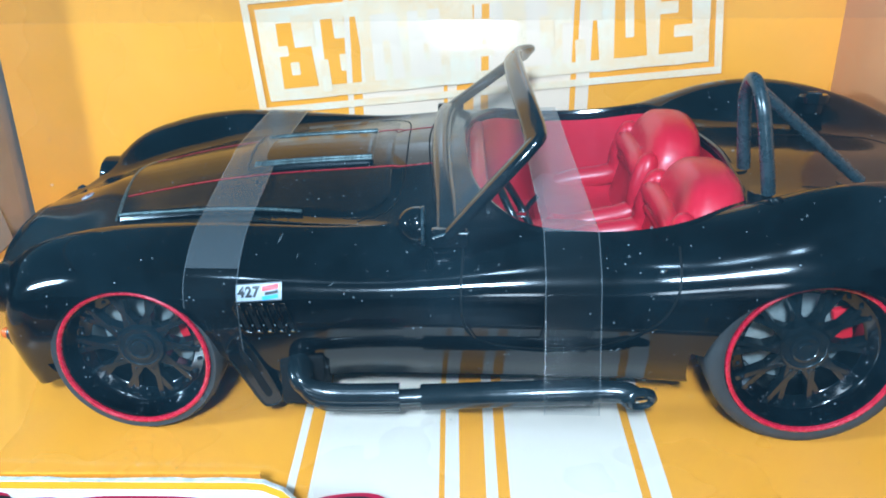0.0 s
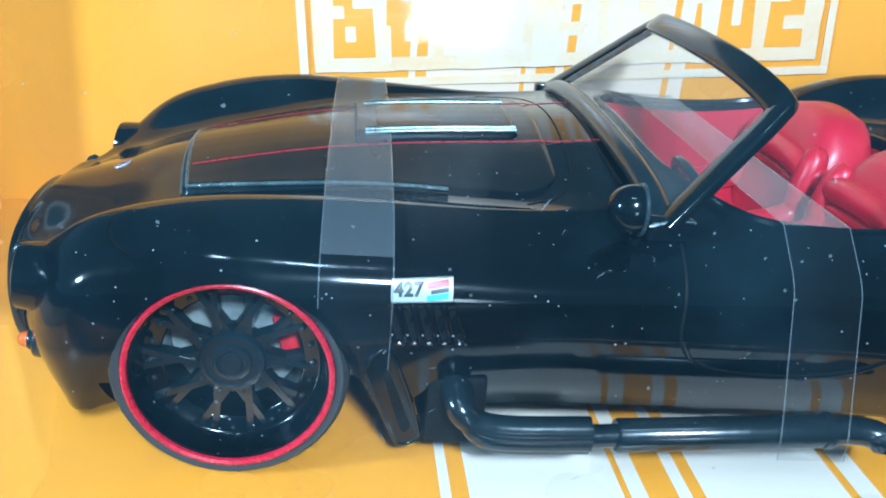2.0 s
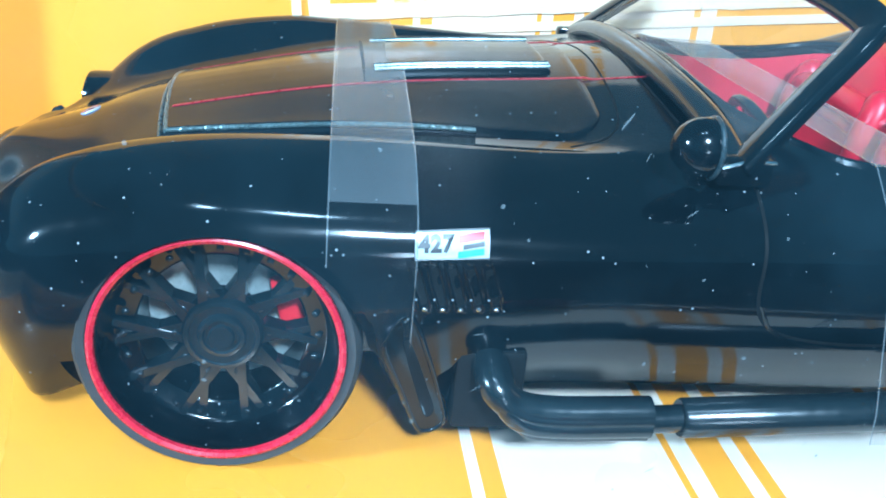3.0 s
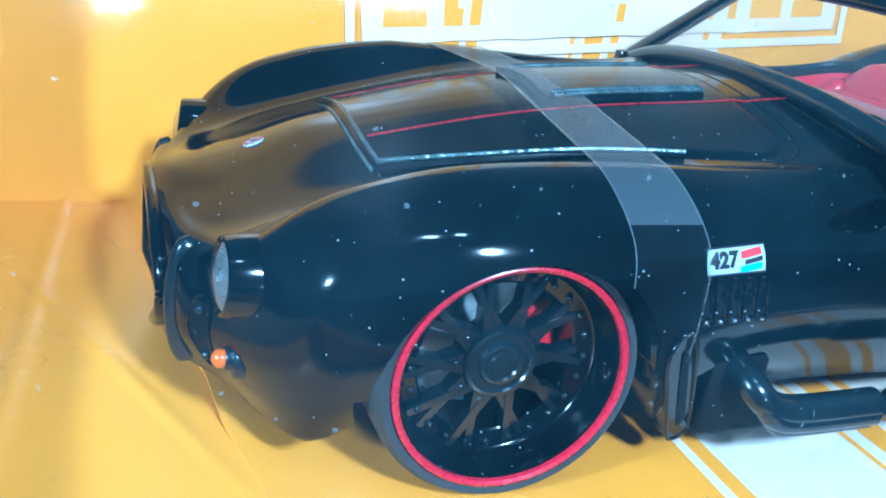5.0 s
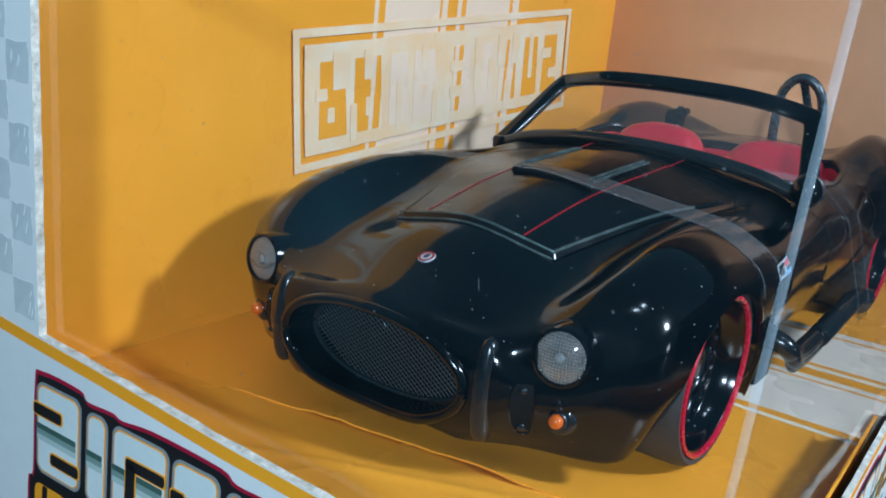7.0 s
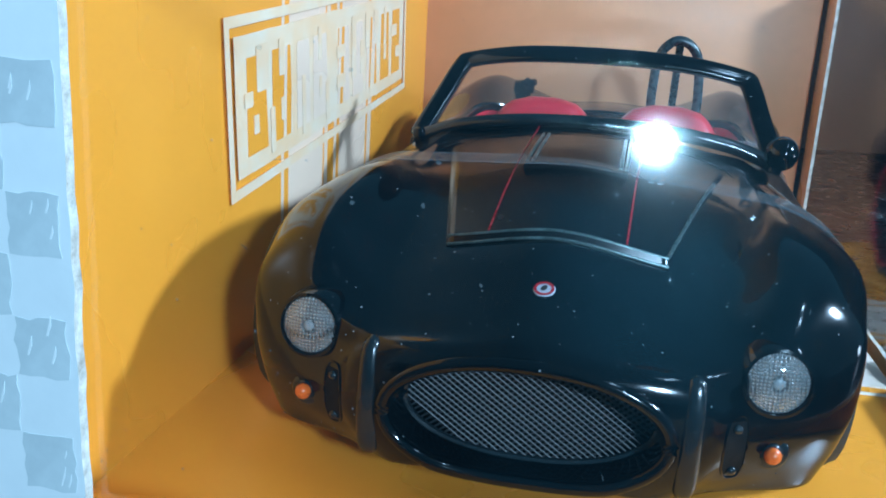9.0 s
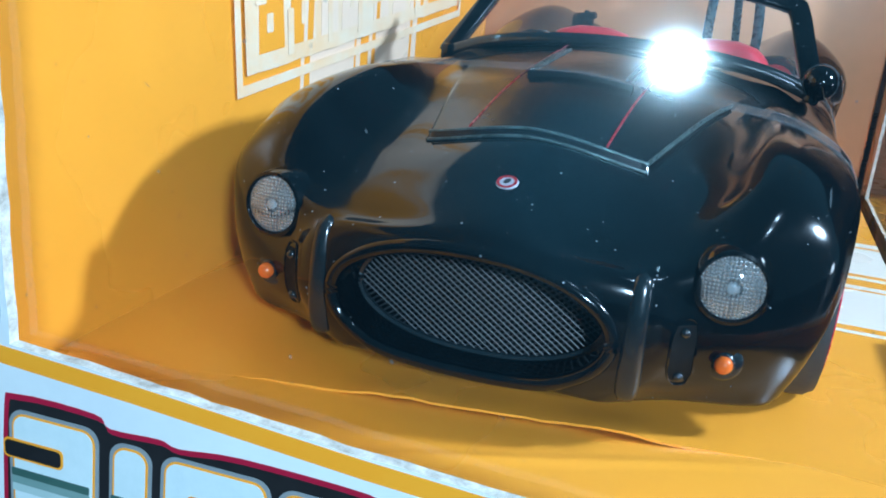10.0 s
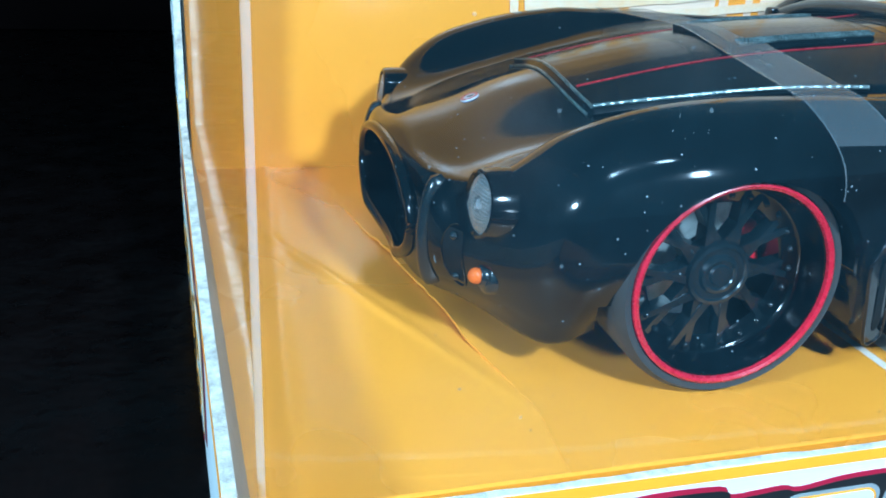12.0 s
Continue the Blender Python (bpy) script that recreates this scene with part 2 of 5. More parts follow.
GREY_CARD = varied("grey_card_inside", (0.30, 0.25, 0.19), (0.42, 0.36, 0.29), 60, 0.8, 0.95, bump=0.00008, bump_scale=500)
BLACK_PRINT = varied("black_print", (0.012, 0.013, 0.014), (0.022, 0.022, 0.024), 60, 0.35)
CRIMSON = varied("crimson_print", (0.32, 0.008, 0.035), (0.40, 0.012, 0.05), 60, 0.35)
GREEN_PRINT = varied("grey_green_print", (0.05, 0.10, 0.085), (0.08, 0.15, 0.125), 60, 0.35)
SILVER_EDGE = varied("silver_grey_print", (0.24, 0.26, 0.27), (0.34, 0.36, 0.37), 60, 0.35)
MID_PRINT = varied("mid_green_print", (0.20, 0.30, 0.27), (0.27, 0.37, 0.34), 60, 0.35)
MIST_PRINT = varied("mist_green_print", (0.44, 0.55, 0.52), (0.54, 0.64, 0.61), 60, 0.35)
PALE_PRINT = varied("pale_silver_print", (0.66, 0.74, 0.73), (0.80, 0.86, 0.85), 60, 0.35)
ORANGE_PRINT = varied("orange_print", (0.92, 0.36, 0.012), (0.96, 0.42, 0.02), 40, 0.35)
BADGE_WHITE = varied("badge_white_print", (0.36, 0.39, 0.42), (0.46, 0.49, 0.52), 300, 0.3, 0.45)
BLUE_PRINT = varied("blue_print", (0.10, 0.36, 0.75), (0.13, 0.42, 0.82), 60, 0.35)
RED_PRINT = varied("red_print", (0.62, 0.02, 0.03), (0.70, 0.03, 0.04), 60, 0.35)
FILM = clear("window_film", c3(0.97, 0.98, 0.985), 0.003, 0.07, 1.0, bump=0.00009, bump_scale=34.0, ior=1.32, milk=(0.35, 0.75, 1.0), smear=0.012)
# the front window's film, with a stronger bluish haze than the end's
FILM_DULL = clear("hazier_window_film", c3(0.97, 0.98, 0.985), 0.007, 0.07, 1.0, bump=0.00022, bump_scale=34.0, ior=1.32, milk=(0.4, 0.75, 1.0), smear=0.026)
DUST = clear("dust_on_film", c3(0.92, 0.94, 0.95), 0.10, 0.4, 0.3, milk=(0.75, 0.85, 0.9))
FOLD = clear("creased_film", c3(0.92, 0.95, 0.97), 0.20, 0.25, 1.0, ior=1.3, milk=(0.66, 0.8, 0.9))
SCREEN = clear("windscreen_plastic", c3(0.93, 0.94, 0.95), 0.035, 0.08, 0.3)
LENS = clear("lamp_lens", c3(0.95, 0.95, 0.95), 0.02, 0.04)
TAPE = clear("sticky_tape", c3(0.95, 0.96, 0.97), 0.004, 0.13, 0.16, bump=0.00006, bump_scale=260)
# milkier tape for the parts that face up
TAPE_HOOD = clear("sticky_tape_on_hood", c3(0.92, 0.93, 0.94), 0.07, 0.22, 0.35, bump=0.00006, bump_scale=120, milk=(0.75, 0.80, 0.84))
TAPE_COCKPIT = clear("sticky_tape_over_cockpit", c3(0.90, 0.91, 0.93), 0.14, 0.22, 0.45, bump=0.0002, bump_scale=120, milk=(0.72, 0.80, 0.88))
BROWN_WALL = varied("dark_brown_board", (0.030, 0.014, 0.010), (0.060, 0.030, 0.022), 6, 0.7, 0.85, spec=0.2)
TABLE = varied("dark_shelf", (0.0010, 0.0009, 0.0009), (0.004, 0.0022, 0.0020), 14, 0.2, 0.45, spec=0.06, bump=0.0012, bump_scale=45)
DARK_CLOTH = varied("dark_wall", (0.001, 0.0008, 0.0008), (0.003, 0.002, 0.002), 4, 0.9, spec=0.02)

# ---- mesh helpers (all shapes are given in millimetres) ----
ORIGIN = {}
SKEW = [0.0]


def thing(name, at, label, category, group="", kind=""):
    ob = new(name)
    ob.empty_display_size = 0.005
    ob.location = Vector(at) * MM
    ORIGIN[ob.name] = Vector(at) * MM
    return tagged(ob, label, category, group, kind)


def finish(bm, smooth=40):
    bmesh.ops.recalc_face_normals(bm, faces=bm.faces)
    me = bpy.data.meshes.new("mesh")
    bm.to_mesh(me)
    bm.free()
    if smooth:
        me.polygons.foreach_set("use_smooth", [True] * len(me.polygons))
        me.set_sharp_from_angle(angle=radians(smooth))
    return me


def part(name, bm, material, parent=None, label="", smooth=40):
    """One mesh object, under a thing or a part."""
    me = finish(bm, smooth) if isinstance(bm, bmesh.types.BMesh) else bm
    n = len(me.vertices)
    co = np.empty(n * 3)
    me.vertices.foreach_get("co", co)
    co = co.reshape(-1, 3)
    co[:, 1] += SKEW[0] * (co[:, 0] + 18)
    mid = (co.min(0) + co.max(0)) / 2
    me.vertices.foreach_set("co", ((co - mid) * MM).ravel())
    me.update()
    me.name = name
    if material is not None:
        me.materials.append(material)
    ob = new(name, me)
    at = Vector(mid) * MM
    ORIGIN[ob.name] = at
    ob.location = at - (ORIGIN[parent.name] if parent else Vector())
    ob.parent = parent
    return tagged(ob, label)


def solo(name, bm, material, label, category, kind="", group="", smooth=40):
    ob = part(name, bm, material, None, label, smooth)
    return tagged(ob, label, category, group, kind)


def box(x0, x1, y0, y1, z0, z1, bevel=0.0, bm=None):
    made = bm or bmesh.new()
    vs = [made.verts.new((x, y, z)) for x in (x0, x1) for y in (y0, y1) for z in (z0, z1)]
    fs = [made.faces.new([vs[i] for i in f]) for f in ((0, 1, 3, 2), (4, 6, 7, 5), (0, 4, 5, 1), (2, 3, 7, 6), (0, 2, 6, 4), (1, 5, 7, 3))]
    if bevel:
        es = {e for f in fs for e in f.edges}
        bmesh.ops.bevel(made, geom=list(es), offset=bevel, segments=2, affect="EDGES", profile=0.5)
    return made


def sheet(fn, nu, nv, thick=0.0, bm=None):
    """A surface over a unit square; with thickness along its normal."""
    made = bm or bmesh.new()
    p = np.array([[fn(i / nu, j / nv) for j in range(nv + 1)] for i in range(nu + 1)], float)
    vs = [[made.verts.new(p[i, j]) for j in range(nv + 1)] for i in range(nu + 1)]
    for i in range(nu):
        for j in range(nv):
            made.faces.new((vs[i][j], vs[i + 1][j], vs[i + 1][j + 1], vs[i][j + 1]))
    if thick:
        du, dv = np.gradient(p, axis=0), np.gradient(p, axis=1)
        nrm = np.cross(du, dv)
        nrm /= np.maximum(np.linalg.norm(nrm, axis=2, keepdims=True), 1e-9)
        q = p + thick * nrm
        ws = [[made.verts.new(q[i, j]) for j in range(nv + 1)] for i in range(nu + 1)]
        for i in range(nu):
            for j in range(nv):
                made.faces.new((ws[i][j], ws[i][j + 1], ws[i + 1][j + 1], ws[i + 1][j]))
        rim = [(i, 0) for i in range(nu)] + [(nu, j) for j in range(nv)] + [(i, nv) for i in range(nu, 0, -1)] + [(0, j) for j in range(nv, 0, -1)]
        for a, b in zip(rim, rim[1:] + rim[:1]):
            made.faces.new((vs[a[0]][a[1]], ws[a[0]][a[1]], ws[b[0]][b[1]], vs[b[0]][b[1]]))
    return made


def lathe(profile, axis_at, segments=64, start=0.0, closed=False, bm=None):
    """A profile of (radius, y) turned round an axis along y through axis_at."""
    made = bm or bmesh.new()
    ax, ay, az = axis_at
    rings = []
    for k in range(segments):
        a = start + 2 * math.pi * k / segments
        rings.append([made.verts.new((ax + r * math.cos(a), ay + y, az + r * math.sin(a))) for r, y in profile])
    n = len(profile)
    for k in range(segments):
        a, b = rings[k], rings[(k + 1) % segments]
        for i in range(n if closed else n - 1):
            made.faces.new((a[i], b[i], b[(i + 1) % n], a[(i + 1) % n]))
    bmesh.ops.remove_doubles(made, verts=made.verts, dist=0.001)
    return made


def smooth_line(points, per=8, loop=False):
    """A Catmull-Rom line through the points."""
    p = [Vector(q) for q in points]
    n = len(p)
    out = []
    for i in range(n if loop else n - 1):
        a = p[(i - 1) % n] if loop or i else p[0] * 2 - p[1]
        b, c = p[i], p[(i + 1) % n]
        d = p[(i + 2) % n] if loop or i + 2 < n else c * 2 - b
        for s in range(per):
            t = s / per
            out.append(0.5 * (2 * b + (c - a) * t + (2 * a - 5 * b + 4 * c - d) * t * t + (3 * b - a - 3 * c + d) * t ** 3))
    if not loop:
        out.append(p[-1])
    return out


def bent(v, power):
    return math.copysign(abs(v) ** power, v)


def tube(line, radius, sides=14, loop=False, flat=1.0, up=(0, 0, 1), bm=None, power=1.0):
    """A round or oval bar along a line; radius is a number or a function of the way along."""
    made = bm or bmesh.new()
    line = [Vector(q) for q in line]
    n = len(line)
    rings = []
    for i, q in enumerate(line):
        a = line[(i - 1) % n] if loop or i else q
        b = line[(i + 1) % n] if loop or i < n - 1 else q
        d = (b - a).normalized()
        s = d.cross(Vector(up))
        s = s.normalized() if s.length > 1e-4 else d.orthogonal().normalized()
        u = s.cross(d)
        r = radius(i / (n - 1)) if callable(radius) else radius
        rings.append([made.verts.new(q + r * (bent(math.cos(w), power) * s + flat * bent(math.sin(w), power) * u)) for w in (2 * math.pi * k / sides for k in range(sides))])
    for i in range(n if loop else n - 1):
        a, b = rings[i], rings[(i + 1) % n]
        for k in range(sides):
            made.faces.new((a[k], a[(k + 1) % sides], b[(k + 1) % sides], b[k]))
    if not loop:
        made.faces.new(rings[0][::-1])
        made.faces.new(rings[-1])
    return made


def prism(outline, to3d, depth):
    """A flat outline of (u, v), raised by depth; to3d(u, v, w) lays it in space."""
    made = bmesh.new()
    a = [made.verts.new(to3d(u, v, 0)) for u, v in outline]
    b = [made.verts.new(to3d(u, v, depth)) for u, v in outline]
    made.faces.new(a[::-1])
    made.faces.new(b)
    n = len(a)
    for i in range(n):
        made.faces.new((a[i], a[(i + 1) % n], b[(i + 1) % n], b[i]))
    return made


def ball(at, rx, ry, rz, seg=20, rings=12, bm=None):
    made = bm or bmesh.new()
    bmesh.ops.create_uvsphere(made, u_segments=seg, v_segments=rings, radius=1.0, matrix=Matrix.Translation(at) @ Matrix.Diagonal((rx, ry, rz, 1)))
    return made


def spline(xs, ys, x):
    """Natural cubic through the stations."""
    xs, ys, x = np.asarray(xs, float), np.asarray(ys, float), np.asarray(x, float)
    n, h = len(xs), np.diff(xs)
    a, r = np.zeros((n, n)), np.zeros(n)
    a[0, 0] = a[-1, -1] = 1
    for i in range(1, n - 1):
        a[i, i - 1:i + 2] = h[i - 1], 2 * (h[i - 1] + h[i]), h[i]
        r[i] = 6 * ((ys[i + 1] - ys[i]) / h[i] - (ys[i] - ys[i - 1]) / h[i - 1])
    m = np.linalg.solve(a, r)
    i = np.clip(np.searchsorted(xs, x) - 1, 0, n - 2)
    u, v = xs[i + 1] - x, x - xs[i]
    return m[i] * u ** 3 / (6 * h[i]) + m[i + 1] * v ** 3 / (6 * h[i]) + (ys[i] / h[i] - m[i] * h[i] / 6) * u + (ys[i + 1] / h[i] - m[i + 1] * h[i] / 6) * v


# ---- the car's body ----
from mathutils.bvhtree import BVHTree
from mathutils.interpolate import poly_3d_calc

# x, bottom z and half width, widest y z, shoulder y z, crest y z, valley y z, centre z
STATIONS = (
    (-28.0, 6.5, 9.0, 13.0, 11.0, 12.0, 15.0, 9.5, 17.0, 5.0, 18.2, 18.6),
    (-27.0, 5.4, 12.0, 17.0, 11.0, 16.4, 15.4, 13.0, 17.8, 7.0, 18.8, 19.4),
    (-25.2, 5.0, 15.3, 20.0, 11.2, 19.0, 15.5, 16.8, 17.9, 10.5, 18.7, 20.2),
    (-22.0, 5.0, 20.6, 26.2, 12.0, 25.0, 16.4, 23.4, 20.1, 14.8, 19.2, 21.2),
    (-18.0, 4.6, 28.4, 31.6, 14.0, 30.8, 20.0, 25.0, 23.9, 16.4, 20.5, 22.7),
    (-13.0, 6.4, 30.0, 33.6, 15.5, 32.3, 22.8, 25.5, 26.6, 17.2, 22.0, 24.9),
    (-6.0, 6.0, 30.0, 34.9, 17.0, 33.2, 24.8, 25.5, 28.3, 17.4, 23.8, 26.8),
    (2.0, 5.0, 30.5, 35.3, 18.0, 33.6, 25.0, 25.4, 28.9, 17.6, 25.4, 28.6),
    (12.0, 4.8, 31.6, 35.0, 18.5, 33.6, 24.8, 25.2, 28.8, 18.2, 27.1, 30.2),
    (22.0, 6.6, 30.0, 34.6, 19.0, 33.4, 24.5, 25.2, 28.4, 19.6, 27.9, 31.3),
    (33.0, 7.2, 29.0, 34.2, 19.5, 33.2, 24.3, 25.2, 28.1, 20.4, 28.8, 32.2),
    (44.0, 7.2, 29.0, 34.0, 19.5, 33.2, 24.5, 26.5, 28.6, 20.2, 30.4, 33.2),
    (56.0, 7.2, 29.0, 34.1, 19.5, 33.4, 24.8, 28.0, 29.0, 20.0, 31.4, 33.0),
    (70.0, 7.0, 29.0, 34.3, 19.5, 33.6, 25.2, 28.2, 29.4, 20.0, 31.2, 32.4),
    (79.0, 6.6, 29.0, 35.2, 20.0, 34.5, 26.8, 27.4, 31.2, 18.4, 30.4, 31.2),
    (90.0, 6.0, 28.0, 37.0, 20.5, 36.0, 29.2, 26.8, 34.8, 17.4, 30.2, 31.0),
    (102.0, 6.6, 26.5, 36.8, 21.0, 35.4, 29.8, 26.0, 36.2, 16.6, 30.2, 31.0),
    (114.0, 8.4, 24.0, 34.0, 21.0, 32.6, 28.8, 23.8, 34.2, 14.4, 29.8, 30.4),
    (124.0, 11.0, 18.0, 28.0, 20.5, 26.6, 26.4, 18.6, 30.0, 10.5, 28.8, 29.0),
    (130.0, 14.0, 10.0, 18.0, 20.0, 17.0, 23.4, 12.0, 25.6, 6.0, 25.4, 25.6),
)


def body_solid():
    table = np.array(STATIONS)
    xs = np.unique(np.concatenate([np.linspace(-28, -12, 36), np.linspace(-12, 118, 150), np.linspace(118, 130, 18)]))
    cols = [spline(table[:, 0], table[:, i], xs) for i in range(1, 12)]
    bm = bmesh.new()
    rings = []
    for i, x in enumerate(xs):
        zb, yb, yw, zw, ys, zs, yc, zc, yv, zv, zm = (c[i] for c in cols)
        halves = []
        # the casting leans a little: the hood's far flank stands higher
        for d in (1.3 * min(1.0, max(0.0, (x + 10) / 14)) * min(1.0, max(0.0, (60 - x) / 16)), 0.0):
            key = [(-yv, zv), (0, zm), (yv, zv + 0.6 * d), (yc, zc + d), (ys, zs + 0.5 * d), (yw, zw), (0.35 * yb + 0.65 * yw, 0.55 * zb + 0.45 * zw), (yb, zb)]
            line = smooth_line([(y, z, 0) for y, z in key], 10)[10:]
            halves.append([(p.x, p.y) for p in line] + [(yb * k, zb) for k in (0.8, 0.5, 0.2)])
        loop = halves[0] + [(-y, z) for y, z in halves[1][:0:-1]]
        rings.append([bm.verts.new((x, y, z)) for y, z in loop])
    n = len(rings[0])
    for a, b in zip(rings, rings[1:]):
        for k in range(n):
            bm.faces.new((a[k], b[k], b[(k + 1) % n], a[(k + 1) % n]))
    for ring, sx in ((rings[0], -0.5), (rings[-1], 0.5)):
        mid = sum((v.co for v in ring), Vector()) / n
        last = ring
        for f, dx in ((0.7, 0.8), (0.35, 1.3)):
            inner = [bm.verts.new(mid + (v.co - mid) * f + Vector((sx * dx, 0, 0))) for v in ring]
            for k in range(n):
                bm.faces.new((last[k], last[(k + 1) % n], inner[(k + 1) % n], inner[k]))
            last = inner
        tip = bm.verts.new(mid + Vector((sx * 1.6, 0, 0)))
        for k in range(n):
            bm.faces.new((last[k], last[(k + 1) % n], tip))
    bmesh.ops.recalc_face_normals(bm, faces=bm.faces)
    return bm


def cylinder_y(x, z, r, y0, y1, seg=72):
    return lathe([(0, y0), (r, y0), (r, y1), (0, y1)], (x, 0, z), seg)


def arch_wedge(s):
    """The front arch opens straight down to the flare behind the wheel."""
    return prism([(6, 15.0), (11.2, 14.6), (13.2, 12.2), (16.9, 3.4), (16.8, -2), (6, -2)], lambda u, v, w: (u, s * (20.5 + w), v), 30)


RIM = [(45.8, 0), (46.6, 12), (49.0, 20), (53.5, 25.8), (61, 27.6), (70, 27.6), (78.5, 26.0), (84.2, 21.2), (86.8, 12), (87.5, 0)]
MOUTH = (13.6, 6.0, 11.8)


def cockpit_cutter():
    """A rounded pocket between the cowl and the rear deck."""
    loop = [Vector((x, y, 0)) for x, y in RIM] + [Vector((x, -y, 0)) for x, y in RIM[-2:0:-1]]
    loop = smooth_line(loop, 5, True)
    return prism([(p.x, p.y) for p in loop], lambda u, v, w: (u, v, 10 + w), 40)


def mouth_cutter():
    w, h, zc = MOUTH
    pts = [(w * math.copysign(abs(math.cos(a)) ** 0.9, math.cos(a)), h * math.sin(a)) for a in (2 * math.pi * k / 64 for k in range(64))]
    made = bmesh.new()
    a = [made.verts.new((-36, y * 1.04, zc + z * 1.04)) for y, z in pts]
    b = [made.verts.new((-21.5, y * 0.94, zc + z * 0.92)) for y, z in pts]
    made.faces.new(a)
    made.faces.new(b[::-1])
    for i in range(64):
        made.faces.new((a[i], b[i], b[(i + 1) % 64], a[(i + 1) % 64]))
    return made


def mesh_ob(bm):
    bmesh.ops.recalc_face_normals(bm, faces=bm.faces)
    me = bpy.data.meshes.new("temp")
    bm.to_mesh(me)
    bm.free()
    return new("temp", me)


solid = body_solid()
BODY_TREE = BVHTree.FromBMesh(solid)
solid.verts.ensure_lookup_table(), solid.faces.ensure_lookup_table()
solid.normal_update()
S_NORMAL = [v.normal.copy() for v in solid.verts]
S_FACES = [[v.index for v in f.verts] for f in solid.faces]
S_CO = [v.co.copy() for v in solid.verts]


def top(x, y, lift=0.0):
    """The point of the body's skin over (x, y)."""
    hit, nrm, _, _ = BODY_TREE.ray_cast(Vector((x, y, 80)), Vector((0, 0, -1)))
    return hit + nrm * lift if hit else Vector((x, y, 10))


def side(x, z, s=-1, lift=0.0):
    """The point of the body's skin at (x, z), seen from the side s."""
    hit, nrm, _, _ = BODY_TREE.ray_cast(Vector((x, s * 80, z)), Vector((0, -s, 0)))
    return hit + nrm * lift if hit else Vector((x, s * 30, z))


def front(y, z, lift=0.0):
    hit, nrm, _, _ = BODY_TREE.ray_cast(Vector((-80, y, z)), Vector((1, 0, 0)))
    return hit + nrm * lift if hit else Vector((-28, y, z))


def cut_body():
    ob = mesh_ob(solid)
    cutters = [mesh_ob(b) for b in (
        cockpit_cutter(), mouth_cutter(),
        cylinder_y(0, 11.0, 12.3, -60, -31.0), cylinder_y(0, 11.0, 12.3, 31.0, 60),
        cylinder_y(0, 12.0, 14.0, -32.2, -20.5), cylinder_y(0, 12.0, 14.0, 20.5, 32.2),
        arch_wedge(-1), arch_wedge(1),
        cylinder_y(92.4, 12.2, 14.3, -60, -32.0), cylinder_y(92.4, 12.2, 14.3, 32.0, 60),
        cylinder_y(92.4, 13.0, 16.0, -33.4, -17), cylinder_y(92.4, 13.0, 16.0, 17, 33.4))]
    for c in cutters:
        m = ob.modifiers.new("cut", "BOOLEAN")
        m.operation, m.solver, m.object = "DIFFERENCE", "EXACT", c
    me = bpy.data.meshes.new_from_object(ob.evaluated_get(bpy.context.evaluated_depsgraph_get()))
    for o in [ob] + cutters:
        old = o.data
        bpy.data.objects.remove(o)
        bpy.data.meshes.remove(old)
    # keep the smooth skin's own normals, so that its reflections stay even next to the cuts
    me.polygons.foreach_set("use_smooth", [True] * len(me.polygons))
    me.set_sharp_from_angle(angle=radians(35))
    own = [Vector(c.vector) for c in me.corner_normals]
    for poly in me.polygons:
        for li in poly.loop_indices:
            p = me.vertices[me.loops[li].vertex_index].co
            at, nrm, fi, dist = BODY_TREE.find_nearest(p)
            if dist < 0.02 and nrm.dot(poly.normal) > 0.8:
                ids = S_FACES[fi]
                w = poly_3d_calc([S_CO[k] for k in ids], at)
                n = sum((S_NORMAL[k] * v for k, v in zip(ids, w)), Vector())
                if n.length > 0.1:
                    own[li] = n.normalized()
    me.normals_split_custom_set(own)
    return me


SKEW[0] = -0.031
car = thing("toy_car", (45, 0, 0), "glossy black die-cast open roadster with red seats, taped down", "toy car")
body = part("body", cut_body(), BLACK, car, "glossy black enamel body with dust specks")
def aim(bm, at, way):
    """Turn a shape built round the y axis, outer side towards -y, so that its outer side looks along way."""
    turn = Vector((0, -1, 0)).rotation_difference(Vector(way).normalized()).to_matrix().to_4x4()
    bm.transform(Matrix.Translation(at) @ turn)
    return bm


def ribbon(points, width, lift, fn, thick=0.12):
    """A narrow strip on the skin: fn(u, v, lift) gives the skin's point."""
    line = [Vector((*p, 0)) for p in points]
    made = bmesh.new()
    rows = []
    for i, p in enumerate(line):
        d = (line[min(i + 1, len(line) - 1)] - line[max(i - 1, 0)]).normalized()
        n = Vector((-d.y, d.x, 0)) * width / 2
        a, b = p + n, p - n
        rows.append([made.verts.new(fn(a.x, a.y, -0.05)), made.verts.new(fn(a.x, a.y, lift)), made.verts.new(fn(b.x, b.y, lift)), made.verts.new(fn(b.x, b.y, -0.05))])
    for r, s in zip(rows, rows[1:]):
        for k in range(3):
            made.faces.new((r[k], r[k + 1], s[k + 1], s[k]))
    return made


def fill(points, n):
    return [(p.x, p.y) for p in smooth_line([(a, b, 0) for a, b in points], n)]


# hood: a raised bulge with a stepped edge, a carburettor scoop, two red lines
HX0, HX1 = -8.4, 35.2


def hood_half(u):
    w = 12.9 + 9.2 * u
    return w * math.sqrt(max(0.0, 1 - ((u - 0.88) / 0.12) ** 2 * 0.5)) if u > 0.88 else w


def hood_rise(u):
    return 0.85 - 0.6 * u


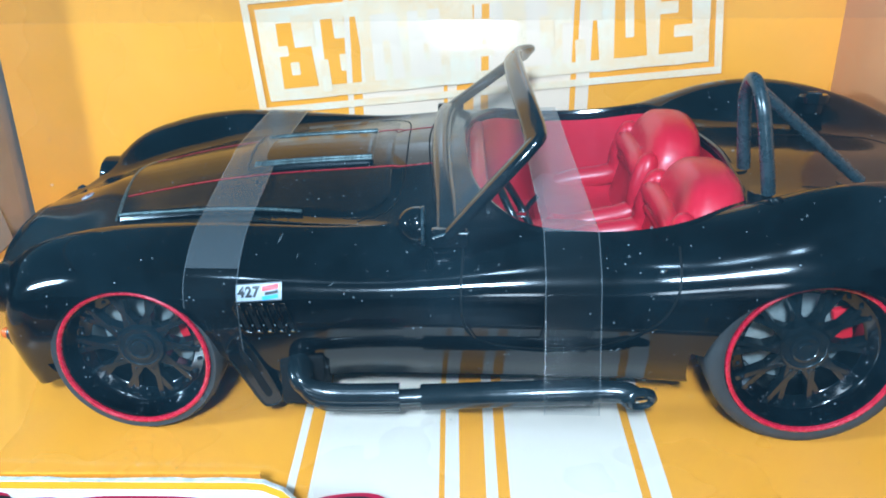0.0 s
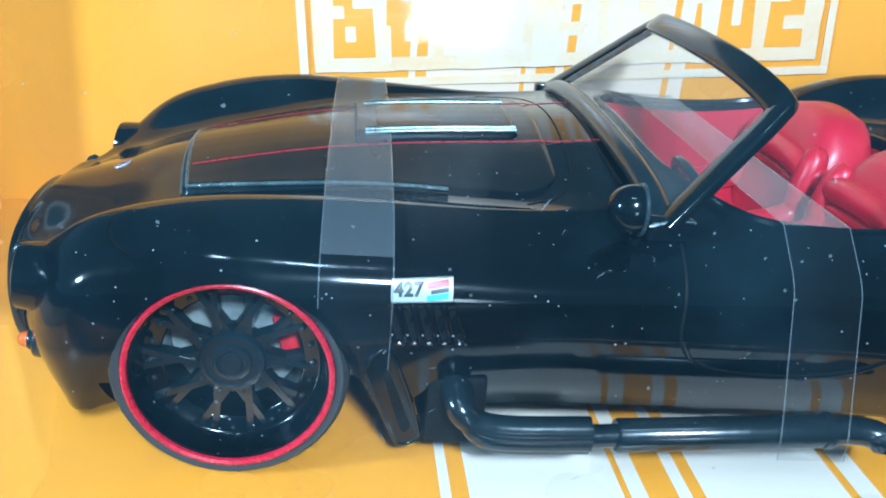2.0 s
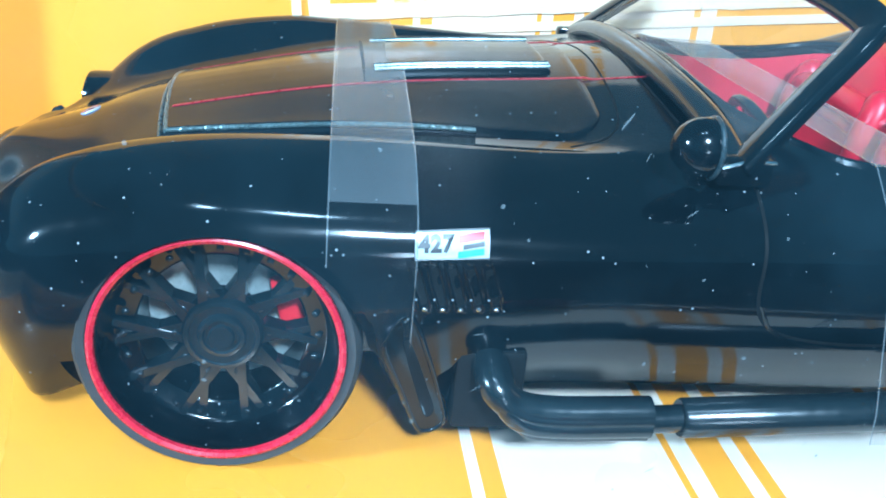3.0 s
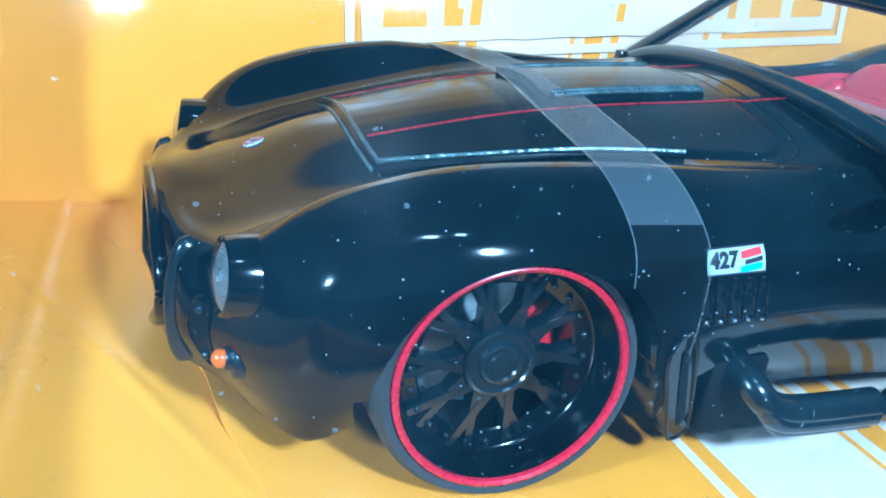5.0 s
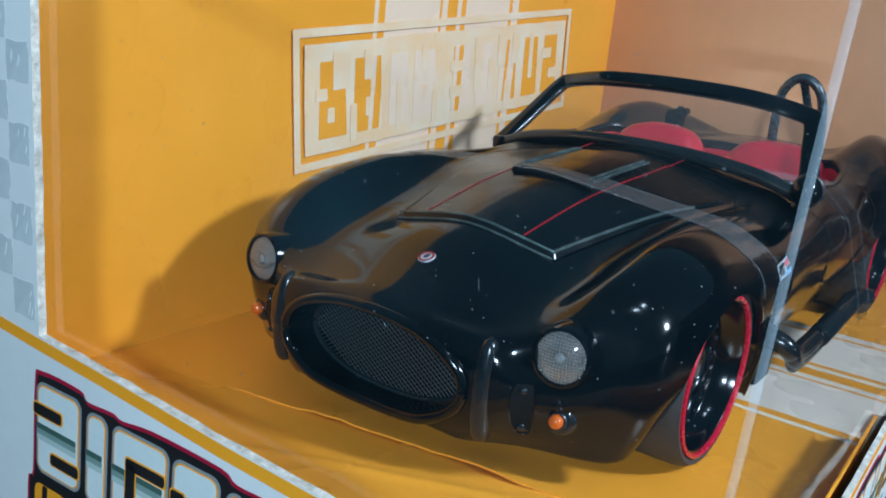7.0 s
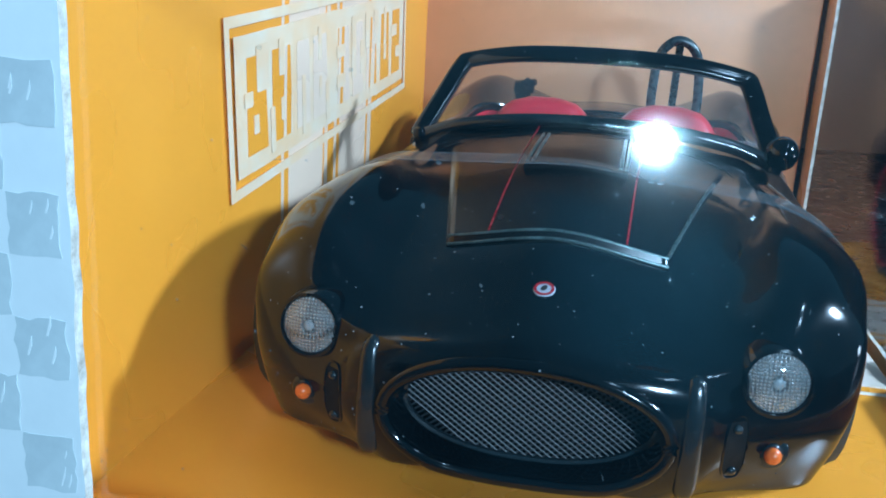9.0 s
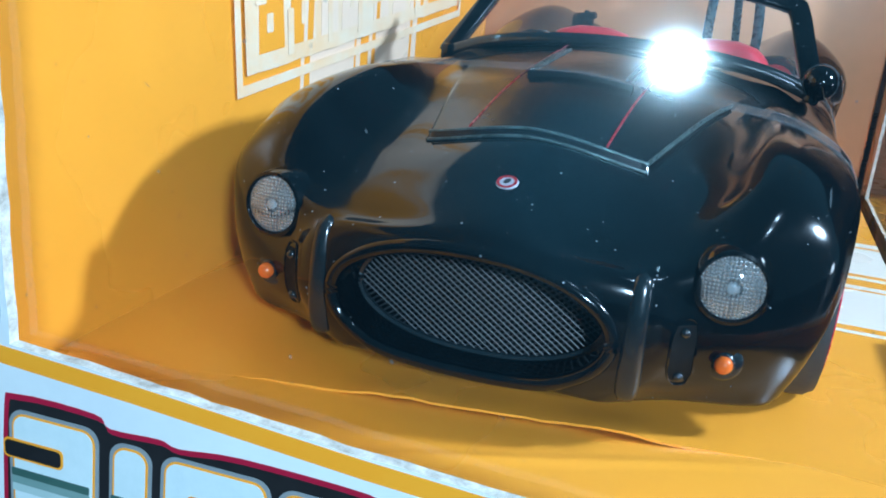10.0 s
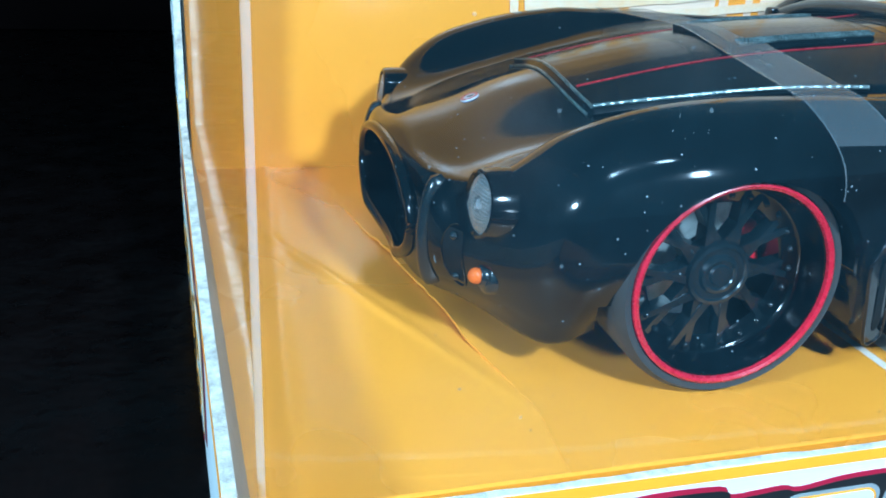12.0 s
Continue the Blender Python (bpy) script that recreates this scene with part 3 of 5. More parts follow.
def hood_bulge():
    def fn(u, v):
        a = 2 * v - 1
        w = hood_half(u)
        x = HX0 + (HX1 - HX0) * u - 0.9 * (1 - a * a) * (1 - u) * (u < 0.5)
        edge = min((1 - abs(a)) * w, u * 60, (1 - u) * 30)
        rise = -0.4 if edge <= 0 else hood_rise(u) * min(1.0, edge / 0.75) ** 0.8
        return top(x, w * a) + Vector((0, 0, rise))
    return sheet(fn, 80, 64)


hood = part("hood_bulge", hood_bulge(), HOOD_BLACK, car, "raised black hood panel with a stepped edge", smooth=50)


def over(x, y, lift=0.0):
    p = top(x, y)
    u = (x - HX0) / (HX1 - HX0)
    if 0 < u < 1 and abs(y) < hood_half(u):
        return p + Vector((0, 0, hood_rise(u) + lift))
    return p + Vector((0, 0, lift))


def scoop():
    def fn(u, v):
        a = 2 * v - 1
        e = min((1 - abs(a)) * 7.4 / 0.7, (1 - u) * 20 / 0.9)
        return over(12 + 20 * u, 7.4 * a) + Vector((0, 0, -0.3 + (0.85 + 0.2 * (1 - u)) * min(1.0, max(e, 0)) ** 0.5))
    return sheet(fn, 40, 28)


# lips and ribs: their pale colour holds both wear and caught light
part("hood_lip", tube([top(HX0 + 0.75 - 0.9 * (1 - a * a), 12.6 * a) + Vector((0, 0, hood_rise(0) - 0.1)) for a in np.linspace(-1, 1, 60)], 0.24, 8), WORN_GLINT, hood, "rounded front lip of the hood")
part("hood_lip", tube([over(HX0 + (HX1 - HX0) * u, 0.5 - hood_half(u)) for u in np.linspace(0.02, 0.7, 120)], lambda t: 0.25 + 0.12 * noise.noise(Vector((t * 60, 0, 2))), 8), WORN_GLINT, hood)
part("hood_lip", tube([top(HX0 + 0.1 - 0.9 * (1 - a * a), 12.7 * a) + Vector((0, 0, 0.15)) for a in np.linspace(-1, 1, 60)], 0.18, 8), WORN_GLINT, hood)
part("hood_scoop", scoop(), HOOD_BLACK, hood, "low black carburettor scoop", smooth=50)
part("scoop_mouth", sheet(lambda u, v: (11.9 - 0.2 * v, 6.9 * (2 * u - 1), over(12, 6.9 * (2 * u - 1)).z - 0.1 + 0.95 * v), 16, 2, 0.3), MATT, hood)
for s in (-1, 1):
    part("pinstripe", ribbon(fill([(-8.6, s * 7.9), (8, s * 8.1), (24, s * 8.4), (41.5, s * 8.6)], 16), 0.21, 0.10, over), RED_LINE, hood, "thin red pinstripe")
    for dy in (0.0, 0.8):
        part("scoop_rib", tube([over(x, s * (5.9 + dy)) + Vector((0, 0, -0.32 + (0.92 + 0.2 * (32 - x) / 20) * min(1.0, (1.5 - dy) / 0.7) ** 0.5)) for x in np.linspace(13, 31.5, 14)], 0.26, 8), WORN_GLINT, hood)
part("hood_seam", ribbon(fill([(30.5, -22.2), (34.6, -20.4), (36.6, -15), (37.0, 0), (36.6, 15), (34.6, 20.4), (30.5, 22.2)], 12), 0.22, 0.04, top), MATT, body)
part("cowl_seam", ribbon(fill([(41.6, -19.0), (40.8, -10), (40.4, 0), (40.8, 10), (41.6, 19.0)], 12), 0.26, 0.04, top), MATT, body)
for s in (-1, 1):
    part("door_seam", ribbon(fill([(45.6, 28.2), (45.2, 23.5), (45.5, 18.9), (47.2, 16.2), (51.2, 14.7), (58, 14.3), (65, 15.4), (71.0, 19.0), (73.4, 23.5), (74.0, 28.8)], 8),
                             0.3, 0.05, lambda u, v, l, s=s: side(u, v, s, l)), MATT, body)
    part("door_edge", tube([side(p[0], p[1], s, 0.02) for p in fill([(45.9, 18.6), (47.7, 15.8), (51.4, 14.25), (58, 13.85), (65.2, 14.95), (71.2, 18.6)], 8)], 0.2, 8), BLACK, body, "rounded lower edge of the door")
    part("door_latch", ball(side(71.6, 26.4, s), 0.5, 0.35, 0.35, 12, 8), CHROME, body)

# side louvres and the badge
for s in (-1, 1):
    for i in range(5):
        a, b = (15.3 + 1.52 * i, 21.9), (16.4 + 1.52 * i, 17.6)
        loop = [(a[0] - 0.45, a[1] - 0.2), (a[0], a[1]), (a[0] + 0.5, a[1] - 0.3), (b[0] + 0.5, b[1] + 0.2), (b[0], b[1]), (b[0] - 0.5, b[1] + 0.3)]
        line = [side(p.x, p.y, s, 0.1) for p in smooth_line([(*q, 0) for q in loop], 4, True)]
        louvre = part("louvre", tube(line, 0.17, 8, True), BLACK, body)
        part("louvre_slot", ribbon([(a[0] + 0.1, a[1] - 0.5), (b[0] + 0.05, b[1] + 0.5)], 0.7, 0.04, lambda u, v, l, s=s: side(u, v, s, l)), MATT, louvre)
        part("louvre_tip", ball(side(b[0], b[1] + 0.1, s, 0.15), 0.26, 0.2, 0.2, 10, 6), CHROME, louvre)


def plate(x0, x1, z0, z1, lift, s=-1, n=6):
    def at(u, v):
        return side(x0 + (x1 - x0) * u, z0 + (z1 - z0) * v + 0.3 * u, s, lift)
    return sheet(at, n, 3, 0.06 * s)


badge = part("badge", plate(15.3, 21.4, 22.1, 24.2, 0.10), BADGE_WHITE, car, "small white side badge with number and colour bars")
part("badge_edge", tube([side(x, z, -1, 0.14) for x, z in ((15.3, 22.1), (21.4, 22.4), (21.4, 24.5), (15.3, 24.2))], 0.09, 6, True), BLACK_PRINT, badge)
part("badge_bar", plate(18.8, 20.95, 23.45, 24.0, 0.19), RED_PRINT, badge, "red bar")
part("badge_bar", plate(18.8, 20.95, 22.35, 22.85, 0.19), BLUE_PRINT, badge, "blue bar")
part("badge_line", plate(19.2, 20.95, 23.0, 23.35, 0.26), BLACK_PRINT, badge)
part("badge_line", plate(15.6, 18.6, 22.35, 22.62, 0.19), GREY_PRINT, badge)


def lettering(words, size):
    curve = bpy.data.curves.new("words", "FONT")
    curve.body, curve.size, curve.extrude = words, size, 0.03
    curve.offset = 0.08
    curve.space_character = 1.1
    ob = new("words", curve)
    me = bpy.data.meshes.new_from_object(ob.evaluated_get(bpy.context.evaluated_depsgraph_get()))
    bpy.data.objects.remove(ob)
    bpy.data.curves.remove(curve)
    bm = bmesh.new()
    bm.from_mesh(me)
    bpy.data.meshes.remove(me)
    return bm


digits = lettering("427", 1.75)
for v in digits.verts:
    q = side(15.6 + v.co.x * 1.0, 22.8 + v.co.y + 0.04 * v.co.x, -1)
    v.co = q + Vector((0, -0.22 - v.co.z, 0))
part("badge_number", digits, BLACK_PRINT, badge, "black digits 427", smooth=0)

# the nose badge
nose = over(-17.8, 0)
nose_way = (top(-17.8, 0, 1) - top(-17.8, 0)).normalized()
emblem = part("emblem", aim(lathe([(0, -0.14), (1.1, -0.14), (1.2, 0.05)], (0, 0, 0), 32), nose, nose_way), EMBLEM_GREY, car, "round grey nose emblem with a red ring")
part("emblem_ring", aim(lathe([(0.78, -0.18), (1.08, -0.18), (1.08, -0.1), (0.78, -0.1)], (0, 0, 0), 32, closed=True), nose, nose_way), RED_LINE, emblem)
part("emblem_mark", aim(ball((0.1, -0.15, 0.05), 0.5, 0.05, 0.32, 12, 8), nose, nose_way), BLACK_PRINT, emblem)

# lamps at the front
for s in (-1, 1):
    at = Vector((-23.3, s * 23.5, 17.8))
    way = Vector((-1, s * 0.10, 0.10))
    lamp_unit = part("headlight", aim(lathe([(2.95, -0.2), (3.15, -0.55), (3.45, -0.45), (3.65, 0.3), (3.9, 2.2), (3.9, 5.5)], (0, 0, 0), 48), at, way), BLACK, car, "round headlight with a black bezel")
    part("reflector", aim(lathe([(0, -0.2), (0.75, -0.3), (0.9, -0.5), (1.6, -0.42), (2.3, -0.3), (3.0, -0.1)], (0, 0, 0), 48), at, way), LAMP_BACK, lamp_unit, "ribbed silvery reflector")
    part("lens", aim(lathe([(0, -1.15), (1.0, -1.08), (2.0, -0.84), (2.95, -0.3)], (0, 0, 0), 48), at, way), LENS, lamp_unit, "clear domed lens")
    part("bulb", aim(ball((0, -0.35, 0), 0.6, 0.22, 0.6, 16, 10), at, way), SILVER_EDGE, lamp_unit, "dull grey bulb seat")
    flute = part("lens_rib", aim(tube([(-0.0, -0.22, -2.7), (0.0, -0.42, -1.4), (0.0, -0.42, 1.4), (0.0, -0.22, 2.7)], 0.11, 6), at, way), LAMP_BACK, lamp_unit)
    turn = Vector((0, -1, 0)).rotation_difference(way.normalized()).to_matrix()
    for k in range(-6, 7):
        off = k * 0.42
        if k == 0:
            continue
        tall = math.sqrt(2.75 ** 2 - off * off) / 2.75
        c = flute.copy()
        scene.collection.objects.link(c)
        c.parent = lamp_unit
        c.scale = (1, 1, tall)
        c.location = flute.location + turn @ Vector((off, 0.02 * abs(k), 0)) * MM
    p = front(s * 24.0, 10.2)
    ind = part("indicator", aim(lathe([(0, -0.5), (0.95, -0.5), (1.1, -0.35), (1.15, 0.05), (1.6, 0.1), (1.85, 0.35), (2.0, 1.4)], (0, 0, 0), 28), p, way), TRIM, car, "small round indicator lamp")
    part("amber_lens", aim(ball((0, -0.75, 0), 0.86, 0.85, 0.86, 20, 12), p, way), AMBER, ind, "amber dome")
    # a tall duct beside the bumper bar, with a screw head at either end
    oval = [(s * (20.3 + 1.15 * bent(math.cos(a), 0.7)), 11.0 + 3.5 * bent(math.sin(a), 0.7)) for a in (2 * math.pi * k / 32 for k in range(32))]
    duct = part("air_duct", tube([front(y, z, 0.05) for y, z in oval], 0.12, 8, True), BLACK, car, "narrow black air duct")
    part("duct_hollow", sheet(lambda u, v, s=s: front(s * (19.3 + 2.0 * u), 8.1 + 5.8 * v, 0.03), 6, 10), MATT, duct)
    for z in (8.6, 13.2):
        part("screw_head", ball(front(s * 20.2, z, 0.1), 0.5, 0.55, 0.5, 14, 8), TRIM, duct)
    line = [(-25.5 - 1.0 * math.sin(math.pi * k / 24), s * 15.9, 5.6 + 12.9 * k / 24) for k in range(25)]
    over_rider = part("overrider", tube(line, lambda t: (1.42 - 0.3 * t) * (1 - abs(2 * t - 1) ** 7) ** 0.5 + 0.12, 22, flat=0.85, up=(0, 1, 0), power=0.75), TRIM, car, "upright black bumper bar")
    for z in (8.6, 15.6):
        part("stub", tube([(-26.4, s * 15.9, z), (-22.0, s * 16.4, z + 0.4)], 0.7, 12), BLACK, over_rider)

# grille
MW, MH, MZ = MOUTH
rim = [(MW * math.copysign(abs(math.cos(a)) ** 0.9, math.cos(a)), MH * math.sin(a)) for a in (2 * math.pi * k / 72 for k in range(72))]
grille = part("grille", box(-22.0, -21.6, -13.0, 13.0, MZ - 5.6, MZ + 5.6, 0.1), MATT, car, "oval black mesh grille")
mesh = bmesh.new()
gw, gh = MW * 0.93, MH * 0.9
for turn in (radians(35), radians(-35)):
    c, d = math.cos(turn), math.sin(turn)
    for k in range(-30, 31):
        # a chord of the oval at distance h from its middle, running along (c, d)
        h = k * 0.53
        qa, qb, qc = (c / gw) ** 2 + (d / gh) ** 2, 2 * (-d * h * c / gw ** 2 + c * h * d / gh ** 2), (d * h / gw) ** 2 + (c * h / gh) ** 2 - 1
        root = qb * qb - 4 * qa * qc
        if root > 0.01:
            t0, t1 = (-qb - math.sqrt(root)) / (2 * qa), (-qb + math.sqrt(root)) / (2 * qa)
            tube([(-23.5 - 0.1 * (turn > 0), -d * h + c * t, MZ + c * h + d * t) for t in (t0, t1)], 0.095, 6, bm=mesh)
tagged(part("grille_mesh", mesh, GRILLE, grille), kind="stuff")
part("grille_surround", tube([front(y * 1.04, MZ + z * 1.06) + Vector((-0.1, 0, 0)) for y, z in rim], 0.75, 10, True), BLACK, car, "rounded black rim of the grille mouth")
part("grille_liner", tube([(-23.6, y * 0.955, MZ + z * 0.935) for y, z in rim], 0.45, 8, True), TRIM, grille)

# windscreen
near_foot, near_top = Vector((43.8, -29.2, 29.9)), Vector((55.2, -25.0, 41.4))


def mirrored(v):
    return Vector((v.x, -v.y, v.z))


rail = smooth_line([near_foot, (43.6, -22, 32.3), (43.0, -12, 33.8), (42.8, 0, 34.3), (43.0, 12, 33.8), (43.6, 22, 32.3), mirrored(near_foot)], 8)
crown = smooth_line([near_top, (54.5, -14, 43.4), (54.0, 0, 43.9), (54.5, 14, 43.4), mirrored(near_top)], 12)
across = (near_top - near_foot).normalized().cross(Vector((0, 1, 0)))
loop = [near_foot - (near_top - near_foot) * 0.05, near_foot.lerp(near_top, 0.5), near_foot.lerp(near_top, 0.92), near_top + Vector((0.0, 1.4, 0.35))] + [crown[k] for k in (12, 24, 36)]
loop += [mirrored(p) + Vector((0.2 * (p.z - near_foot.z), 0, 0)) for p in loop[3::-1]]
screen = part("windscreen_frame", tube(smooth_line(loop, 10), 1.65, 16, flat=0.5, up=across, power=0.6), BLACK, car, "wide flat black windscreen frame, raked back")
part("lower_rail", tube([p + Vector((-0.4, 0, -0.8)) for p in rail], 1.5, 14, flat=0.8), TRIM, screen, "broad satin black base of the windscreen")
for s in (-1, 1):
    a = near_foot if s < 0 else mirrored(near_foot)
    foot = part("post_foot", box(a.x - 2.6, a.x + 2.4, a.y - 1.0, a.y + 1.0, a.z - 2.0, a.z + 0.6, 0.45), BLACK, screen)
    part("foot_edge", tube([(a.x - 2.4, a.y + s * 1.0, a.z - 0.3), (a.x + 0.2, a.y + s * 1.05, a.z + 0.5), (a.x + 2.3, a.y + s * 1.0, a.z + 0.4)], 0.22, 8), CHROME, foot)


def pane(u, v):
    a, b = rail[round(u * 48)], crown[round(u * 48)] + Vector((9.2 * max(0.0, u - 0.75), 0, 0))
    return a.lerp(b, 0.04 + 0.92 * v)


part("windscreen_glass", sheet(pane, 48, 8), SCREEN, screen, "clear plastic windscreen")
# wing mirror on the driver's side
wm = bmesh.new()
ball((39.5, -30.0, 31.3), 2.8, 2.4, 2.6, 28, 18, wm)
for v in wm.verts:
    if v.co.x > 40.2:
        v.co.x = 40.2 + (v.co.x - 40.2) * 0.12
wing = part("wing_mirror", wm, BLACK, car, "bullet-shaped black wing mirror")
part("mirror_rim", tube([(40.25, -30.0 + 2.35 * math.cos(w), 31.3 + 2.55 * math.sin(w)) for w in (2 * math.pi * k / 32 for k in range(32))], 0.22, 8, True, up=(1, 0, 0)), HOOP_BLACK, wing)
part("mirror_stem", tube([(39.8, -29.0, 28.4), (39.5, -30.0, 30.4)], lambda t: 1.2 - 0.4 * t, 12), BLACK, wing)

# cockpit
loop = smooth_line([Vector((x, y, 0)) for x, y in RIM] + [Vector((x, -y, 0)) for x, y in RIM[-2:0:-1]], 5, True)
tub = bmesh.new()
rows = []
for f, z in ((0.985, None), (0.965, 20.0), (0.95, 12.0), (0.9, 10.8)):
    rows.append([tub.verts.new((66 + (p.x - 66) * f, p.y * f, top(p.x, p.y).z - 1.6 if z is None else z)) for p in loop])
for a, b in zip(rows, rows[1:]):
    for k in range(len(a)):
        tub.faces.new((a[k], a[(k + 1) % len(a)], b[(k + 1) % len(a)], b[k]))
tub.faces.new(rows[-1])
part("cockpit_tub", tub, RED_SEAT, car, "red moulded cockpit lining")
edge = part("cockpit_edge", tube([top(p.x, p.y) + Vector((0, 0, -0.25)) for p in loop], 0.55, 8, True), BLACK, car)
part("dashboard", box(46.8, 49.6, -21, 21, 20, 30.2, 1.2), RED_SEAT, car, "red dashboard")
part("tunnel", box(49, 80, -3.2, 3.2, 10.6, 18.5, 1.6), RED_SEAT, car, "red transmission tunnel")


def seat_point(yc, v, w):
    """The skin of a bucket seat's back at height v and turn w, 0 looking forwards."""
    dome = math.sqrt(max(0.0, 1 - (max(0.0, v - 0.5) / 0.5) ** 2.4))
    half, deep = 10.8 * (0.3 + 0.7 * dome), (6.8 - 1.2 * v) * (0.35 + 0.65 * dome)
    y = half * bent(math.sin(w), 0.7)
    x = 77.6 + 4.4 * v - deep * bent(math.cos(w), 0.7)
    if math.cos(w) > 0:
        x += 2.6 * (1 - (y / half) ** 2) * (1 - v ** 2) * math.cos(w)
    return Vector((x, yc + y, 13.5 + 20.0 * v))


def seat_back(yc):
    made = bmesh.new()
    rings = [[made.verts.new(seat_point(yc, v, 2 * math.pi * k / 48)) for k in range(48)] for v in np.linspace(0, 1, 22)]
    for a, b in zip(rings, rings[1:]):
        for k in range(48):
            made.faces.new((a[k], a[(k + 1) % 48], b[(k + 1) % 48], b[k]))
    made.faces.new(rings[0][::-1])
    made.faces.new(rings[-1])
    return made


def seat_base(yc):
    def fn(u, v):
        a = 2 * u - 1
        return (59 + 16 * v, yc + 9.6 * a, 16.6 - 1.8 * v + 2.6 * abs(a) ** 4 - 2.2 * max(0.0, 0.12 - v) / 0.12)
    return sheet(fn, 20, 16, 3.5)


for yc in (-12.6, 12.6):
    st = part("seat", seat_base(yc), RED_SEAT, car, "red bucket seat")
    part("backrest", seat_back(yc), RED_SEAT, st)
    for s in (-1, 1):
        line = smooth_line([(61, yc + s * 9.6, 16.6), (67.5, yc + s * 9.9, 17.8)] + [seat_point(yc, v, s * 0.95) + Vector((-0.4, 0, 0)) for v in (0.3, 0.5, 0.68, 0.8)], 8)
        part("bolster", tube(line, lambda t: 2.0 * math.sqrt(max(0.004, 1 - abs(2 * t - 1) ** 5)), 14), RED_SEAT, st)
    for v, rad in ((0.66, 1.9), (0.53, 0.8)):
        part("top_roll", tube([seat_point(yc, v - 0.05 * abs(w) ** 2, w) + Vector((-0.1, 0, 0)) for w in np.linspace(-1.9, 1.9, 30)], lambda t, rad=rad: rad * math.sqrt(max(0.004, 1 - abs(2 * t - 1) ** 5)), 12), RED_SEAT, st)
wheel_at = Vector((54.0, -12.6, 25.8))
lean = Vector((0.86, 0, 0.5)).normalized()
ring = bmesh.new()
a1 = Vector((0, 1, 0))
a2 = lean.cross(a1)
tube([wheel_at + 6.2 * (math.cos(w) * a1 + math.sin(w) * a2) for w in (2 * math.pi * k / 48 for k in range(48))], 0.62, 10, True, up=lean, bm=ring)
steering = part("steering_wheel", ring, TRIM, car, "black steering wheel")
for k in range(3):
    w = math.pi / 2 + 2 * math.pi * k / 3
    part("wheel_spoke", tube([wheel_at - lean * 0.8, wheel_at + 6 * (math.cos(w) * a1 + math.sin(w) * a2)], 0.45, 8), CHROME, steering)
part("column", tube([wheel_at - lean * 0.6, wheel_at - lean * 6.5], 0.9, 10), TRIM, steering)
part("gear_lever", tube(smooth_line([(57, 0, 18), (56.5, 0, 21), (58.2, 0, 23.5)], 5), 0.45, 8), TRIM, car)

# roll hoop behind the driver, fuel cap, boot
HOOP = smooth_line([(88.8, -18.6, 31.6), (88.0, -18.6, 36), (86.8, -17.8, 43), (86.3, -15.4, 46.2), (86.3, -12.4, 46.4), (86.6, -9.8, 43.2), (87.4, -9.2, 37), (88.0, -9.2, 32.0)], 8)
hoop = part("roll_hoop", tube(HOOP, 0.98, 14, up=(1, 0, 0)), HOOP_BLACK, car, "satin black roll hoop")
part("brace", tube([(86.6, -13.8, 45.8), (103.4, -14.0, 31.8)], 0.85, 14), HOOP_BLACK, hoop)
for x, y in ((88.8, -18.6), (88.0, -9.2), (103.4, -14.0)):
    part("hoop_foot", lathe([(0, -0.4), (1.7, -0.4), (1.8, 0.4)], (0, 0, 0), 20), BLACK, hoop)
    f = bpy.data.objects[[o.name for o in hoop.children][-1]]
    f.location = (top(x, y) * MM) - ORIGIN[hoop.name]
    f.rotation_euler = (radians(-90), 0, 0)
cap_at = top(108.6, 20.0)
cap = part("fuel_cap", aim(lathe([(0, -2.7), (2.3, -2.7), (2.7, -2.3), (2.7, -1.3), (2.0, -1.0), (1.9, 0.6)], (0, 0, 0), 28), cap_at, (0, 0.15, 1)), BLACK, car, "black quick-release fuel cap")
part("cap_lever", box(cap_at.x - 1.3, cap_at.x + 1.3, cap_at.y - 0.4, cap_at.y + 0.4, cap_at.z + 2.4, cap_at.z + 3.2, 0.25), TRIM, cap)
part("boot_seam", ribbon(fill([(96, -12), (108, -13), (116, -11), (119, 0), (116, 11), (108, 13), (96, 12)], 10), 0.3, 0.05, top), MATT, body)


